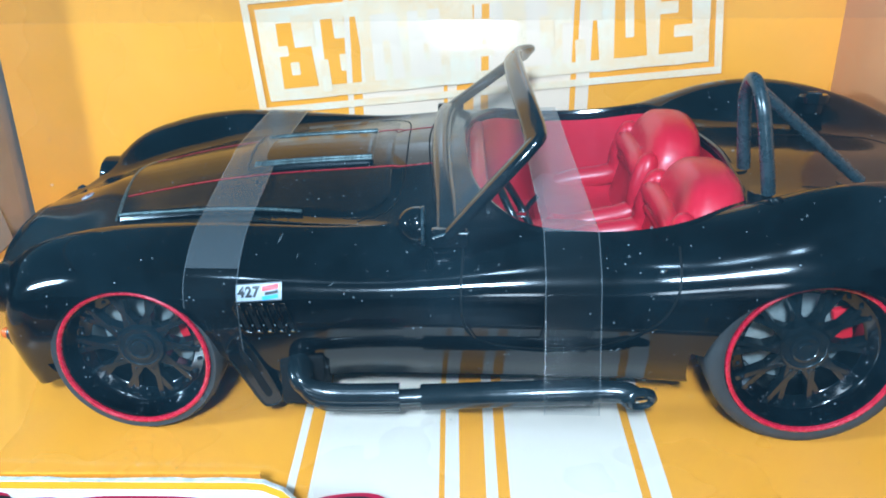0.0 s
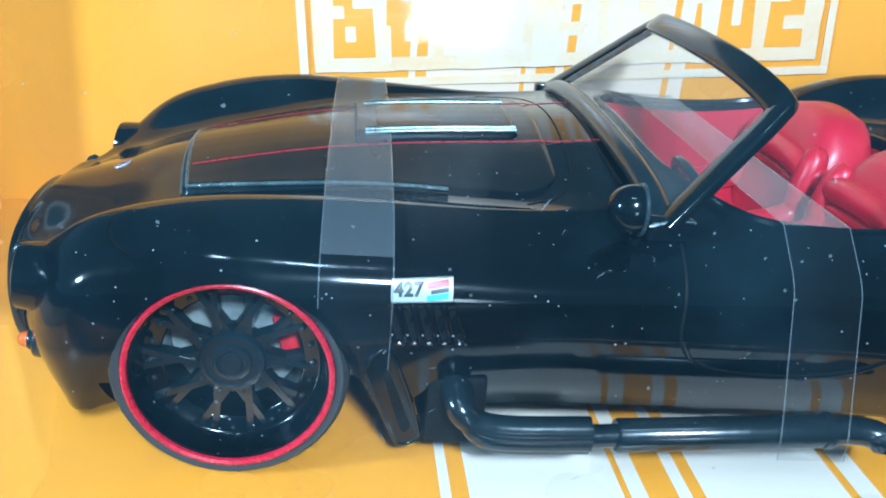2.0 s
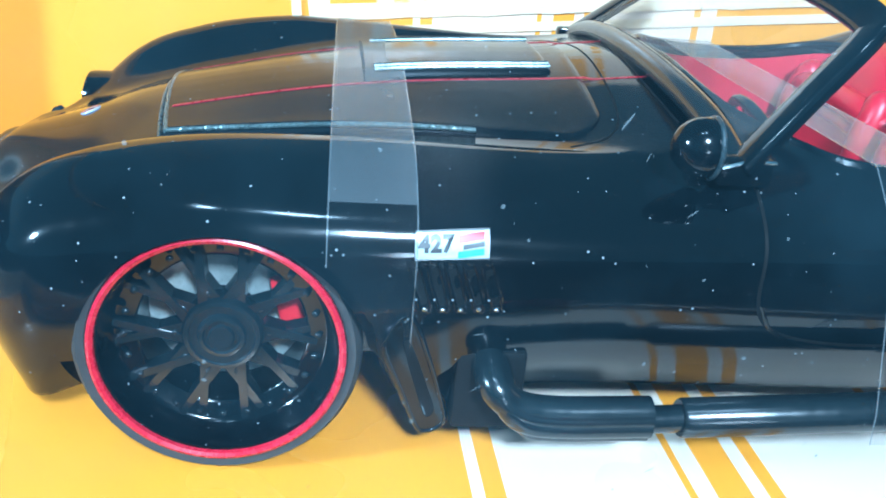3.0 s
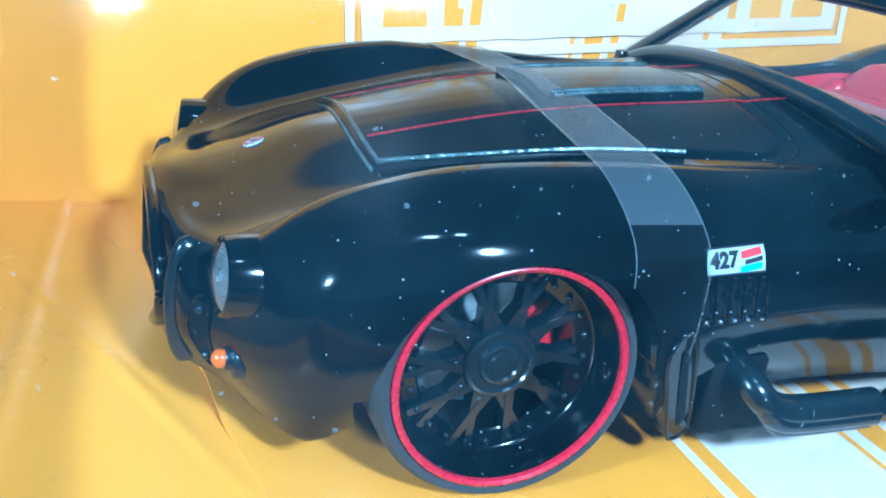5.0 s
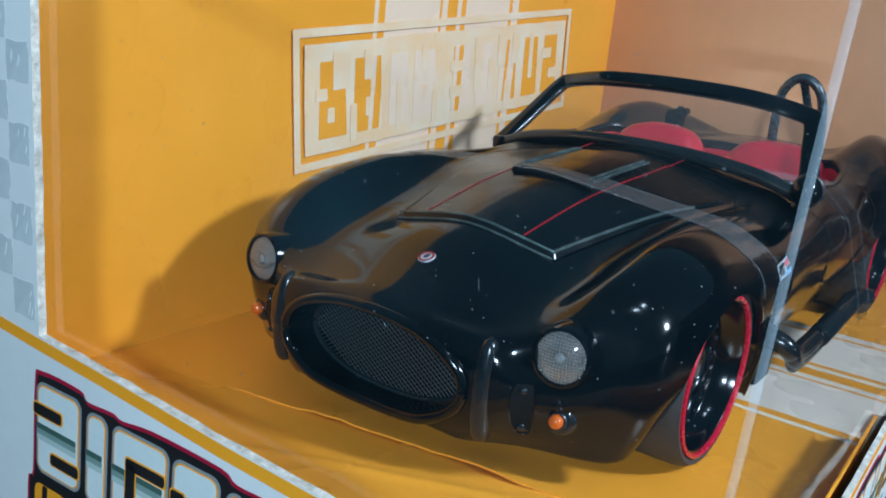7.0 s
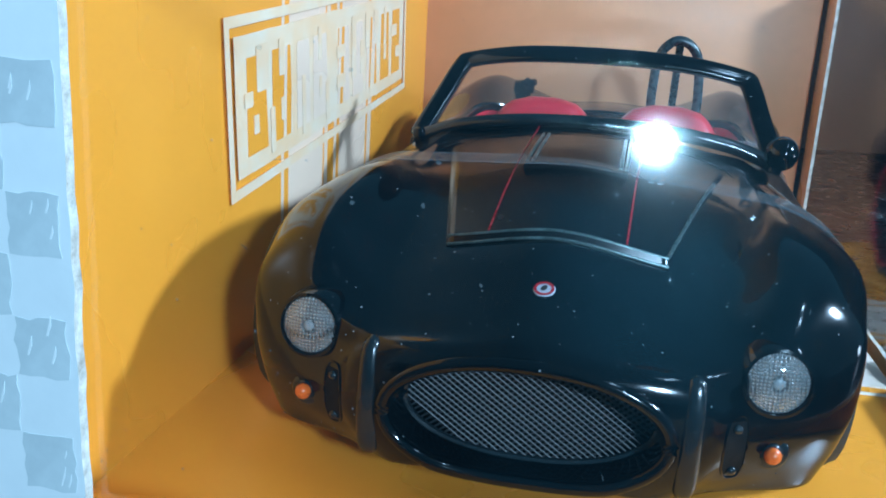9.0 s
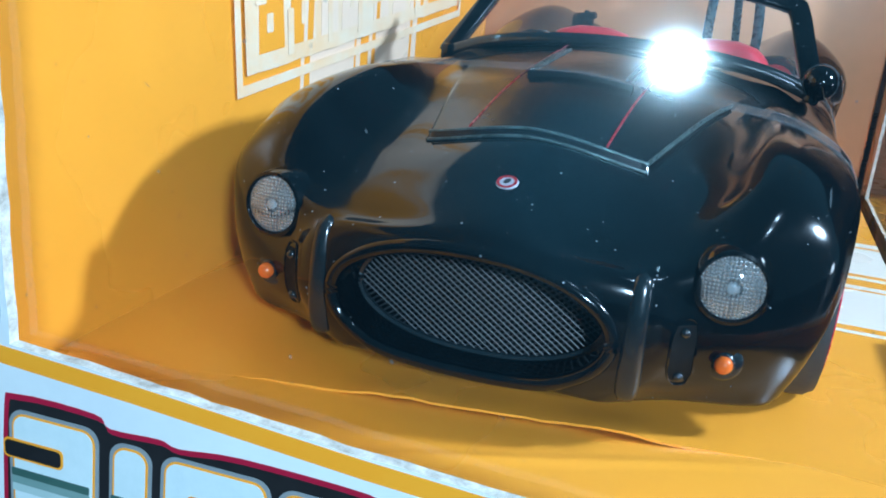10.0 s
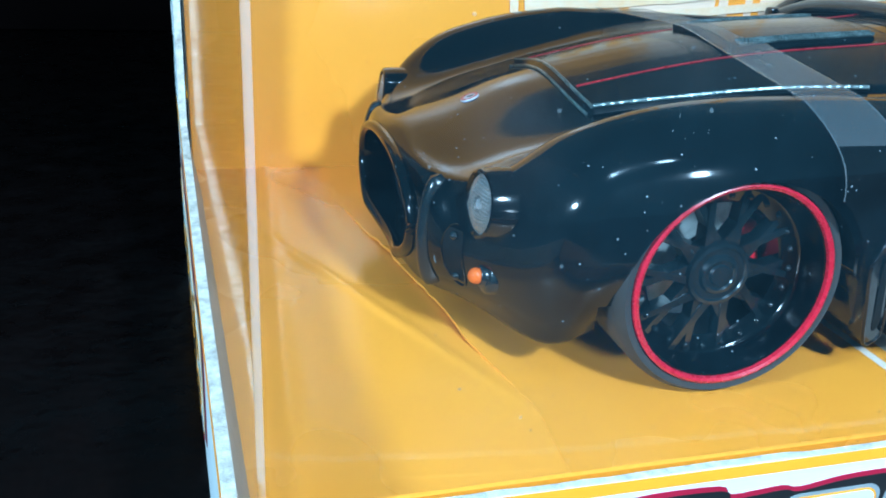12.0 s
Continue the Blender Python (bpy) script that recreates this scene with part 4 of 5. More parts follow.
# side exhausts
def exhaust(s):
    def q(x, y, z):
        return (x, s * y, z)
    def bend(dy, dz):
        return smooth_line([q(23.2 - 0.5 * dz, 29.5, 11.4), q(23.1 - 0.5 * dz, 33.8 + dy, 11.4 + 0.2 * dz), q(23.5 - 0.6 * dz, 35.9 + dy, 10.3 + 0.5 * dz), q(25.2 - 0.4 * dz, 36.3 + dy, 8.6 + dz), q(28.4, 36.3 + dy, 8.0 + dz), q(36.8, 36.3 + dy, 8.2 + dz)], 8)
    sleeve = part("side_exhaust", tube(bend(0, 0.75), lambda t: 1.42 + 0.35 * (1 - t) ** 3, 20), TRIM, car, "black side exhaust with a ribbed elbow")
    for dy, dz, rad in ((0.35, -0.35, 1.2), (0.0, -1.4, 0.8), (0.55, 0.45, 0.95)):
        part("sleeve_rib", tube(bend(dy, dz), lambda t, rad=rad: rad + 0.35 * (1 - t) ** 3, 16), TRIM, sleeve)
    part("neck", tube([q(36.5, 36.3, 8.1), q(40.2, 36.2, 8.3)], 1.25, 16), TRIM, sleeve)
    part("main_pipe", tube([q(39.6, 36.2, 8.3), q(39.9, 36.2, 8.3), q(62.8, 36.0, 9.5)], lambda t: 1.8 if t > 0.2 else 1.65, 18), TRIM, sleeve)
    part("pipe_collar", tube([q(62.0, 36.0, 9.45), q(62.9, 36.0, 9.5)], 1.95, 18), TRIM, sleeve)
    part("tail_pipe", tube(smooth_line([q(61.8, 36.0, 9.4), q(65.0, 36.0, 9.6), q(67.4, 36.4, 9.6), q(68.9, 37.4, 9.3)], 6), lambda t: 1.5 + 0.1 * t, 16), TRIM, sleeve)
    end = lathe([(0.75, 0.5), (0.95, -0.15), (1.35, -0.35), (1.7, 0.0), (1.75, 1.0)], (0, 0, 0), 28)
    end.transform(Matrix.Diagonal((1.45, 1, 0.9, 1)))
    part("tip", aim(end, q(69.1, 37.7, 9.25), (0.15, s, -0.1)), TRIM, sleeve, "oval black tail pipe mouth")
    part("tip_slot", aim(box(-1.1, 1.1, 0.0, 0.4, -0.32, 0.32, 0.1), q(69.1, 37.7, 9.25), (0.15, s, -0.1)), CHROME, sleeve)
    # the port as a solid block, carried down to darken the shaded gap
    part("exhaust_port", box(19.8, 26.2, min(s * 27, s * 33.3), max(s * 27, s * 33.3), 4.6, 12.8, 0.5), MATT, body, "black port block behind the exhaust elbow, also filling the shaded gap below")
    def lay(u, v, w):
        return (u, s * (33.1 + 0.16 * min(v, 15) - 0.45 - 0.25 * (u - 15) + w), v)
    rim_line = [(13.2, 14.4), (14.4, 16.8), (15.8, 16.2), (17.2, 12.6), (18.6, 8.2), (19.4, 5.2), (18.8, 4.1), (17.6, 3.9), (16.7, 4.8), (14.9, 9.6)]
    shape = [(p.x, p.y) for p in smooth_line([(*q2, 0) for q2 in rim_line], 5, True)]
    panel = part("arch_flare", prism(shape, lambda u, v, w: lay(u, v, w - 3.0), 3.0), BLACK, body, "flared panel behind the front wheel", smooth=60)
    part("flare_lip", tube([lay(u, v, -0.05) for u, v in shape], 0.22, 10, True), BLACK, body)
    hollow = [(p.x, p.y) for p in smooth_line([(14.9, 14.4, 0), (15.7, 14.0, 0), (17.5, 9.0, 0), (18.3, 6.4, 0), (17.5, 5.8, 0), (16.3, 9.4, 0)], 5, True)]
    part("flare_hollow", prism(hollow, lambda u, v, w: lay(u, v, w), 0.06), MATT, body)


exhaust(-1)
exhaust(1)


# wheels
def make_wheel(x, r, ring, width, out):
    """A deep-dished mesh wheel, its outer face at y = -out."""
    c = (x, -out, r)
    wheel = part("wheel", lathe([(ring - 0.1, 0.15), (ring - 0.75, 0.35), (ring - 1.0, 1.2), (ring - 1.35, 3.2), (ring - 1.7, 3.5), (ring - 3.0, 3.7), (ring - 3.3, 4.0), (ring - 3.5, width - 1), (ring - 1.0, width - 0.4), (ring - 0.1, width - 0.4)], c, 96),
                 BLACK, car, "deep-dished black mesh wheel with a red rim stripe")
    tyre = [(ring, 0.5), (ring + 0.25, 0.1), (ring + 0.9, -0.05), (r - 0.55, 0.25), (r - 0.12, 0.9), (r, 1.8), (r, width - 1.8), (r - 0.3, width - 0.6), (ring + 0.8, width), (ring, width - 0.5)]
    part("tyre", lathe(tyre, c, 96, closed=True), RUBBER, wheel, "low black rubber tyre")
    part("rim_stripe", lathe([(ring + 0.1, 0.35), (ring + 0.08, -0.15), (ring - 0.2, -0.30), (ring - 0.5, -0.12), (ring - 0.56, 0.4)], c, 96), RED_RING, wheel, "red rim stripe")
    part("brake_disc", lathe([(0, 8.5), (ring - 3.5, 8.5), (ring - 3.5, 9.2), (0, 9.2)], c, 64), DISC, wheel, "pale steel brake disc")
    cal = bmesh.new()
    box(ring - 6.2, ring - 3.6, 7.0, 8.45, -2.5, 2.5, 0.5, cal)
    cal.transform(Matrix.Translation(c) @ Matrix.Rotation(radians(-14), 4, "Y"))
    part("caliper", cal, CALIPER, wheel, "red brake caliper")
    part("hub_cap", lathe([(0, 2.65), (1.0, 2.6), (1.15, 2.85), (1.5, 2.85), (1.65, 2.65), (1.95, 2.7), (2.15, 3.05), (2.8, 3.05), (2.95, 2.85), (3.3, 2.9), (3.55, 3.4), (3.65, 5.6)], c, 48), TRIM, wheel)
    inner_r = ring - 3.1
    spoke = bmesh.new()

    def bar(p, q, w0, w1, y0, y1):
        p, q = Vector((p[0], 0, p[1])), Vector((q[0], 0, q[1]))
        d = (q - p).normalized()
        n = Vector((-d.z, 0, d.x))
        vs = []
        for e, w, f in ((p, w0, 0.0), (q, w1, 0.25)):
            vs += [spoke.verts.new(e + n * w + Vector((0, y1, 0))), spoke.verts.new(e + n * w * 0.75 + Vector((0, y0 + f, 0))), spoke.verts.new(e - n * w * 0.75 + Vector((0, y0 + f, 0))), spoke.verts.new(e - n * w + Vector((0, y1, 0)))]
        for f in ((3, 2, 1, 0), (4, 5, 6, 7), (0, 1, 5, 4), (1, 2, 6, 5), (2, 3, 7, 6), (3, 0, 4, 7)):
            spoke.faces.new([vs[k] for k in f])
    for e in (-1, 1):
        w, h = radians(6.2) * e, radians(-14) * e
        bar((2.9 * math.cos(h), 2.9 * math.sin(h)), ((inner_r + 1.7) * math.cos(w), (inner_r + 1.7) * math.sin(w)), 0.56, 0.42, 3.45 + 0.06 * e, 5.1)
    spoke.transform(Matrix.Translation(c))
    first = part("spoke", spoke, SPOKE_BLACK, wheel, smooth=25)
    bolt = part("rim_bolt", ball((x + ring - 2.35, -out + 3.55, r), 0.33, 0.3, 0.33, 8, 6), TRIM, wheel)
    nut = part("lug_nut", ball((x + 4.05, -out + 3.7, r), 0.34, 0.3, 0.34, 8, 6), TRIM, wheel)
    hubc = Vector(c) * MM - ORIGIN[wheel.name]
    for ob, n in ((first, 10), (bolt, 24), (nut, 10)):
        at = ob.location.copy()
        for k in range(1, n):
            m = Matrix.Translation(hubc) @ Matrix.Rotation(2 * math.pi * k / n, 4, "Y") @ Matrix.Translation(-hubc) @ Matrix.Translation(at)
            copy_thing(ob, m)
    l = wheel.location
    copy_thing(wheel, Matrix.Translation((l.x, -l.y, l.z)) @ Matrix.Rotation(math.pi, 4, "Z"))


make_wheel(-0.5, 12.25, 10.65, 10.5, 33.8)
make_wheel(92.4, 13.85, 11.5, 12.0, 34.4)
part("chassis", box(-16, 112, -17, 17, 4.4, 10, 1.0), MATT, car, "matt black underside")

# ---- clear tape ----
def hull(points):
    """The upper outline that a taut strip takes over (y, z) points."""
    points = sorted(points)
    out = []
    for p in points:
        while len(out) > 1 and (out[-1][0] - out[-2][0]) * (p[1] - out[-2][1]) - (out[-1][1] - out[-2][1]) * (p[0] - out[-2][0]) >= 0:
            out.pop()
        out.append(p)
    return out


def tape_over(xc, slope, width, low, deck, extra=(), arch=False):
    pts = [tuple(side(xc, z, s, 0.25).yz) for s in (-1, 1) for z in np.linspace(low, 26.5, 30)] + list(extra)
    for y in np.linspace(-31, 31, 63):
        if deck:
            pts.append(tuple((top(xc + slope * (y + 33), y, 0.25) + Vector((0, 0, 1.25 if abs(y) < 13 else 0))).yz))
    upper = hull(pts)
    first = upper[0]
    near = [(p.y, p.z) for p in (side(xc, z, -1, 0.28) for z in np.linspace(low, first[1], 10))][:-1] if first[1] > low + 1 else []
    far = [(p.y, p.z) for p in (side(xc, z, 1, 0.28) for z in np.linspace(upper[-1][1], low, 10))][1:] if upper[-1][1] > low + 1 else []
    path = near + upper + far
    dense = []
    for a, b in zip(path, path[1:]):
        n = max(1, int(math.hypot(b[0] - a[0], b[1] - a[1]) / 1.2))
        dense += [(a[0] + (b[0] - a[0]) * k / n, a[1] + (b[1] - a[1]) * k / n) for k in range(n)]
    dense.append(path[-1])

    def fn(u, v):
        y, z = dense[round(u * (len(dense) - 1))]
        x = xc + slope * (y + 33) + width * (v - 0.5)
        if arch and abs(y) > 29:
            z = max(z, 11.6 + math.sqrt(max(0.3, 12.8 ** 2 - x * x)) if x < 12.75 else 12.2 - 2.05 * (x - 12.8))
        return (x, y, z)
    edges = [[Vector(fn(k / (len(dense) - 1), v)) for k in range(len(dense))] for v in (0.0, 1.0)]
    return sheet(fn, len(dense) - 1, 6), edges


TAPE_A = (tape_over(11.9, 0.02, 7.2, 5.0, True, arch=True), "clear sticky tape strip across the hood of the toy car")
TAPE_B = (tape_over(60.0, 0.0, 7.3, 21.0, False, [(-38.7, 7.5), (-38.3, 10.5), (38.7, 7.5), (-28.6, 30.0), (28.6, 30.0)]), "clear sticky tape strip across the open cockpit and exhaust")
for ((strip, edges), label), top_side in ((TAPE_A, TAPE_HOOD), (TAPE_B, TAPE_COCKPIT)):
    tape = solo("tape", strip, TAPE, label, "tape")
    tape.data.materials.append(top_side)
    # faces that look upwards take the milkier material, the sides stay clear
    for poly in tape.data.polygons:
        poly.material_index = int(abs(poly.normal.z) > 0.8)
    for line in edges:
        part("tape_edge", tube(line, 0.07, 6), TAPE_EDGE, tape, "bright cut edge of the tape")

SKEW[0] = 0.0

# ---- the box ----
carton = thing("display_box", (37, -3, -15), "open-window cardboard display box, orange inside and white outside", "toy box")
FX, EX, BY, TX = -51.6, -51.2, 44.6, 123.5


def askew(y):
    """The end stands a little askew: its near corner is pushed in."""
    return 2.5 * (46.8 - y) / 98.4


def ridge_x(y):
    return -29.2 + 0.16 * (25 - max(y, -34)) + 0.9 * noise.noise(Vector((y * 0.08, 0, 5))) + 0.25 * noise.noise(Vector((y * 0.45, 2, 5)))


def floor_z(x, y):
    return -0.1 + 0.12 * noise.noise(Vector((x * 0.06, y * 0.06, 3)))


def floor_fn(u, v):
    """The long sheet: its edge towards the box's end curls up in the middle."""
    y = -50.0 + (BY + 50.0) * v
    d = 16 * (u / 0.4) if u < 0.4 else 16 + (TX - 0.3 - ridge_x(y) - 16) * (u - 0.4) / 0.6
    x = ridge_x(y) + d
    lift = (0.65 + 0.55 * noise.noise(Vector((y * 0.1, 3, 1)))) * min(1.0, max(0.0, (24 - y) / 16)) * min(1.0, max(0.0, (y + 29) / 12))
    return (x, y, floor_z(x, y) + lift * math.exp(-(d / 5.0) ** 2))


def flap_fn(u, v):
    """The short sheet at the box's end: flush with the long one, it slips under its edge."""
    y = -50.0 + (BY + 50.0) * v
    x = -50.3 + askew(y) + (ridge_x(y) + 6 + 50.3 - askew(y)) * (u / 0.8 * 0.9 if u < 0.8 else 0.9 + (u - 0.8) / 2)
    d = x - ridge_x(y)
    away = min(1.0, max(0.0, -d / 5))
    fold = 0.3 * math.exp(-((x + 41.5 - 0.06 * y) / 1.2) ** 2) + 0.22 * math.exp(-((x + 31 + 0.45 * (y + 8)) / 0.8) ** 2)
    return (x, y, floor_z(x, y) - 0.015 + away * (fold + 0.3 * noise.noise(Vector((x * 0.07, y * 0.05, 7)))) - 0.8 * min(1.0, max(0.0, d - 0.3) / 3))


floor_card = part("floor_card", sheet(floor_fn, 200, 90, -0.28), CARD_FLOOR, carton, "orange card floor with white racing stripes and a lifted edge")
part("floor_flap", sheet(flap_fn, 90, 90, -0.3), CARD, carton, "creased orange card flap at the box's end")
back = part("back_panel", sheet(lambda u, v: (-50.6 + (TX + 50.6) * u, BY + 0.25 * noise.noise(Vector((u * 6, v * 3, 1))), -1.5 + 76 * v), 60, 20, -0.6), CARD_WALL, carton, "orange printed card back wall")
part("end_wall", box(TX, TX + 0.6, -50.8, BY + 0.5, -1, 74, 0.1), CARD_END, carton, "tan orange card end wall")
part("front_flap", sheet(lambda u, v: (-48.4 + 68.2 * u, -49.4 - 1.3 * v, -0.2 + 6.2 * v), 30, 4, 0.4), CARD, carton, "orange inner flap")


def card_panel(name, outline, to3d, depth, label, inside=None):
    """White outside, raw at its cut edges, orange or bare inside."""
    bm = prism(outline, to3d, depth)
    bmesh.ops.recalc_face_normals(bm, faces=bm.faces)
    big = sorted(bm.faces, key=lambda f: -f.calc_area())[:2]
    outer = min(big, key=lambda f: f.calc_center_median().x + f.calc_center_median().y)
    for f in bm.faces:
        f.material_index = 1
    outer.material_index = 0
    for f in big:
        if f is not outer:
            f.material_index = 2
    bmesh.ops.triangulate(bm, faces=big)
    me = finish(bm, 0)
    ob = part(name, me, WHITE_CARD, carton, label)
    ob.data.materials.append(RAW_CARD)
    ob.data.materials.append(inside or CARD)
    return ob


def on_end(u, v, w):
    """Plan of the box's end: u to the viewer's right, v up, w towards the viewer."""
    return (EX - w + askew(-u), -u, v)


def on_front(u, v, w):
    return (u, FX - w, v)


cut = random.Random(4)


def worn(points, amount=0.12, every=2.2):
    """A cut edge with the small waves of a dull blade."""
    out = []
    for a, b in zip(points, points[1:]):
        n = max(1, int(math.hypot(b[0] - a[0], b[1] - a[1]) / every))
        for k in range(n):
            out.append((a[0] + (b[0] - a[0]) * k / n + cut.uniform(-amount, amount) * (k > 0), a[1] + (b[1] - a[1]) * k / n + cut.uniform(-amount, amount) * (k > 0)))
    return out + [points[-1]]


END_EDGE = worn([(51.6, 61.2), (-31.6, 61.8), (-31.6, 11.2), (-20, 10.4), (0, 8.9), (25, 7.6), (51.6, 8.1)])
end_panel = card_panel("end_panel", [(51.6, -15), (-43.0, -15), (-46.6, -11.5), (-46.8, 63), (51.6, 63)] + END_EDGE, lambda u, v, w: on_end(u, v, w + 0.3), 1.0, "white end panel with a logo and grey checks", GREY_CARD)
part("end_flap", sheet(lambda u, v: (EX - 0.2 + askew(-50 + 81 * u) + 1.5 * v, -50 + 81 * u, (7.2 + 2.6 * max(0.0, u - 0.3)) * (1 - v) + 0.15 + 0.2 * noise.noise(Vector((u * 20, v, 4)))), 60, 4, 0.2), GREY_CARD, carton, "grey inner flap along the end panel")
FRONT_EDGE = worn([(116, 62.0), (116, 0.0), (30, 0.0), (26.0, 1.0), (24.6, 2.8), (23.0, 4.8), (20.6, 6.0), (18.4, 6.2), (-46.0, 6.6), (-48.2, 7.0), (-49.4, 8.0)])
front_panel = card_panel("front_panel", [(-49.4, -15), (125, -15), (125, 62)] + FRONT_EDGE, lambda u, v, w: on_front(u, v, w + 0.6), 0.7, "white front panel with a logo and a curved cut-out")
part("box_base", box(-48.9, 124.6, -51.0, 46.2, -15.0, -14.2, 0.1), GREY_CARD, carton, "grey card underside")
part("rear_panel", box(-50.8, 124.6, 45.7, 46.4, -15, 75, 0.1), WHITE_CARD, carton, "white outer rear panel")


def flat_print(name, outline, plan, lift, material, parent, label="", thick=0.05):
    return part(name, prism(outline, lambda u, v, w: plan(u, v, lift + w), thick), material, parent, label, smooth=0)


def slab(u0, u1, v0, v1, lean=0.0, r=0.8, n=4):
    """A leaning block with rounded corners."""
    out = []
    for cu, cv, a0 in ((u1 - r, v0 + r, -90), (u1 - r, v1 - r, 0), (u0 + r, v1 - r, 90), (u0 + r, v0 + r, 180)):
        for k in range(n + 1):
            a = radians(a0 + 90 * k / n)
            out.append((cu + r * math.cos(a), cv + r * math.sin(a)))
    return [(u + lean * (v - v0), v) for u, v in out]


# orange border lines along the cut-outs
def border(points, width, plan, panel, lift=1.32):
    a = [Vector((*p, 0)) for p in points]
    left = []
    for i, p in enumerate(a):
        d = (a[min(i + 1, len(a) - 1)] - a[max(i - 1, 0)]).normalized()
        left.append(p + Vector((d.y, -d.x, 0)) * width)
    flat_print("border_print", [(p.x, p.y) for p in a] + [(p.x, p.y) for p in left[::-1]], plan, lift, ORANGE_PRINT, panel, "orange border line")


border([(-46.7, 12.0), (-31.6, 10.9), (-20, 10.2), (0, 8.7), (25, 7.4), (51.4, 7.9)], 1.6, on_end, end_panel)
border([(-49.2, 7.6), (-48.0, 6.8), (-46.0, 6.5), (18.4, 6.1), (20.6, 5.9), (23.0, 4.7), (24.6, 2.7)], 1.1, on_front, front_panel)

# grey checks on the end panel's tall strip
for i in range(3):
    for j in range(11):
        if (i + j) % 2 == 0:
            u0, v0 = -46.2 + 4.9 * i, 13.0 + 4.7 * j
            w = 4.7 - 0.6 * (i == 2)
            ragged = worn([(u0, v0), (u0 + w, v0), (u0 + w, v0 + 4.6), (u0, v0 + 4.6), (u0, v0)], 0.22, 0.9)[:-1]
            flat_print("check_print", ragged, on_end, 1.32, CHECK_PRINT, end_panel)
            for m in range(3):
                a, c, w = u0 + cut.uniform(0.3, 4.2), v0 + cut.uniform(0.3, 3.6), cut.uniform(0.6, 2.0)
                du, dv, th = 0.25 * w, 0.9 * w, cut.uniform(0.06, 0.14)
                flat_print("scratch", [(a, c), (a + th, c), (a + th * 1.6 + du * 0.5, c + dv * 0.5), (a + du, c + dv), (a + th * 0.4 + du * 0.4, c + dv * 0.5)], on_end, 1.37, WHITE_CARD, end_panel)


# the logo: blocks in its colours, no letters
def logo(plan, panel, u0, v0):
    def at(u, v, w):
        return plan(u0 + u, v0 + v, w)
    outline = [(-1.6, -9.6), (-1.2, -5.2), (-0.2, -4.2), (0.8, 8.4), (2.2, 10.2), (9.8, 10.2), (11.2, 9.2), (15.8, 9.4), (17.6, 9.0), (23.0, 9.6), (33.6, 9.4), (36.0, 8.4), (41.6, 8.4), (44.0, 7.2), (50.5, 9.6), (56.8, 9.8), (58.2, 6.0), (55.0, -5.2), (46.0, -5.6), (42.0, -12.2), (0.0, -12.2), (-1.6, -11.2)]
    outline = [(p.x, p.y) for p in smooth_line([(u, v, 0) for u, v in outline], 4, True)]
    flat_print("logo_print", outline, at, 1.32, CRIMSON, panel, "logo drawn as blocks with crimson edge")
    grow = [(27 + (u - 27) * 0.982, -1 + (v + 1) * 0.955) for u, v in outline]
    flat_print("logo_ground", grow, at, 1.38, BLACK_PRINT, panel)
    # pale blocks with a dark green sheen across, cut into by slots; no letters
    rows = ((0.9, 9.6, -3.6, 8.8, ((0.0, 5.6, 4.4, 5.9), (3.2, 8.7, -1.6, -0.1))), (10.8, 14.6, -3.8, 8.2, ()), (15.6, 25.2, -4.0, 8.2, ((3.0, 9.6, 3.6, 5.0), (2.8, 4.4, -1.4, 4.6))),
            (25.9, 33.2, -4.0, 8.0, ((0.0, 2.2, -4.0, 4.2), (5.4, 7.3, -4.0, 1.4))), (34.2, 37.0, -4.2, 7.4, ()), (37.8, 46.6, -4.2, 7.2, ((2.6, 3.6, -4.2, 3.8), (5.6, 6.6, -0.6, 7.2))),
            (47.6, 55.6, -4.2, 8.2, ((0.0, 5.2, 3.8, 5.0), (0.0, 5.4, -1.2, 0.0))))
    for a, b, lo, hi, slots in rows:
        flat_print("logo_block", slab(a - 0.1, b + 0.1, lo - 0.1, hi + 0.1, 0.05, 1.5, 6), at, 1.44, SILVER_EDGE, panel)
        flat_print("logo_block", slab(a + 0.25, b - 0.25, lo + 0.25, hi - 0.25, 0.05, 1.3, 6), at, 1.48, ORANGE_PRINT, panel)
        flat_print("logo_block", slab(a + 0.45, b - 0.45, lo + 0.45, hi - 0.45, 0.05, 1.1, 6), at, 1.52, PALE_PRINT, panel)
        for k, ink in enumerate((GREEN_PRINT, MID_PRINT, MIST_PRINT)):
            flat_print("logo_band", slab(a + 0.45, b - 0.45, 2.5 - 0.75 * k, 3.25 - 0.75 * k, 0.05, 0.1, 1), at, 1.56, ink, panel)
        for u0s, u1s, v0s, v1s in slots:
            flat_print("logo_slot", slab(a + u0s - 0.2, a + u1s + 0.2, v0s - 0.2, v1s + 0.2, 0.05, 0.5), at, 1.60, ORANGE_PRINT, panel)
            flat_print("logo_slot", slab(a + u0s, a + u1s, v0s, v1s, 0.05, 0.4), at, 1.64, BLACK_PRINT, panel)
    low = (((1.6, 2.6, -9.0, -5.4), (3.6, 4.6, -11.2, -7.6)), ((1.7, 4.3, -9.4, -5.4),), ((1.6, 6.0, -8.0, -7.2), (0.0, 4.4, -9.8, -9.0)), ((1.8, 6.0, -9.4, -7.2),), ((1.8, 6.0, -9.6, -5.4),), ((1.7, 6.0, -7.6, -6.9), (1.7, 6.0, -9.7, -9.0)))
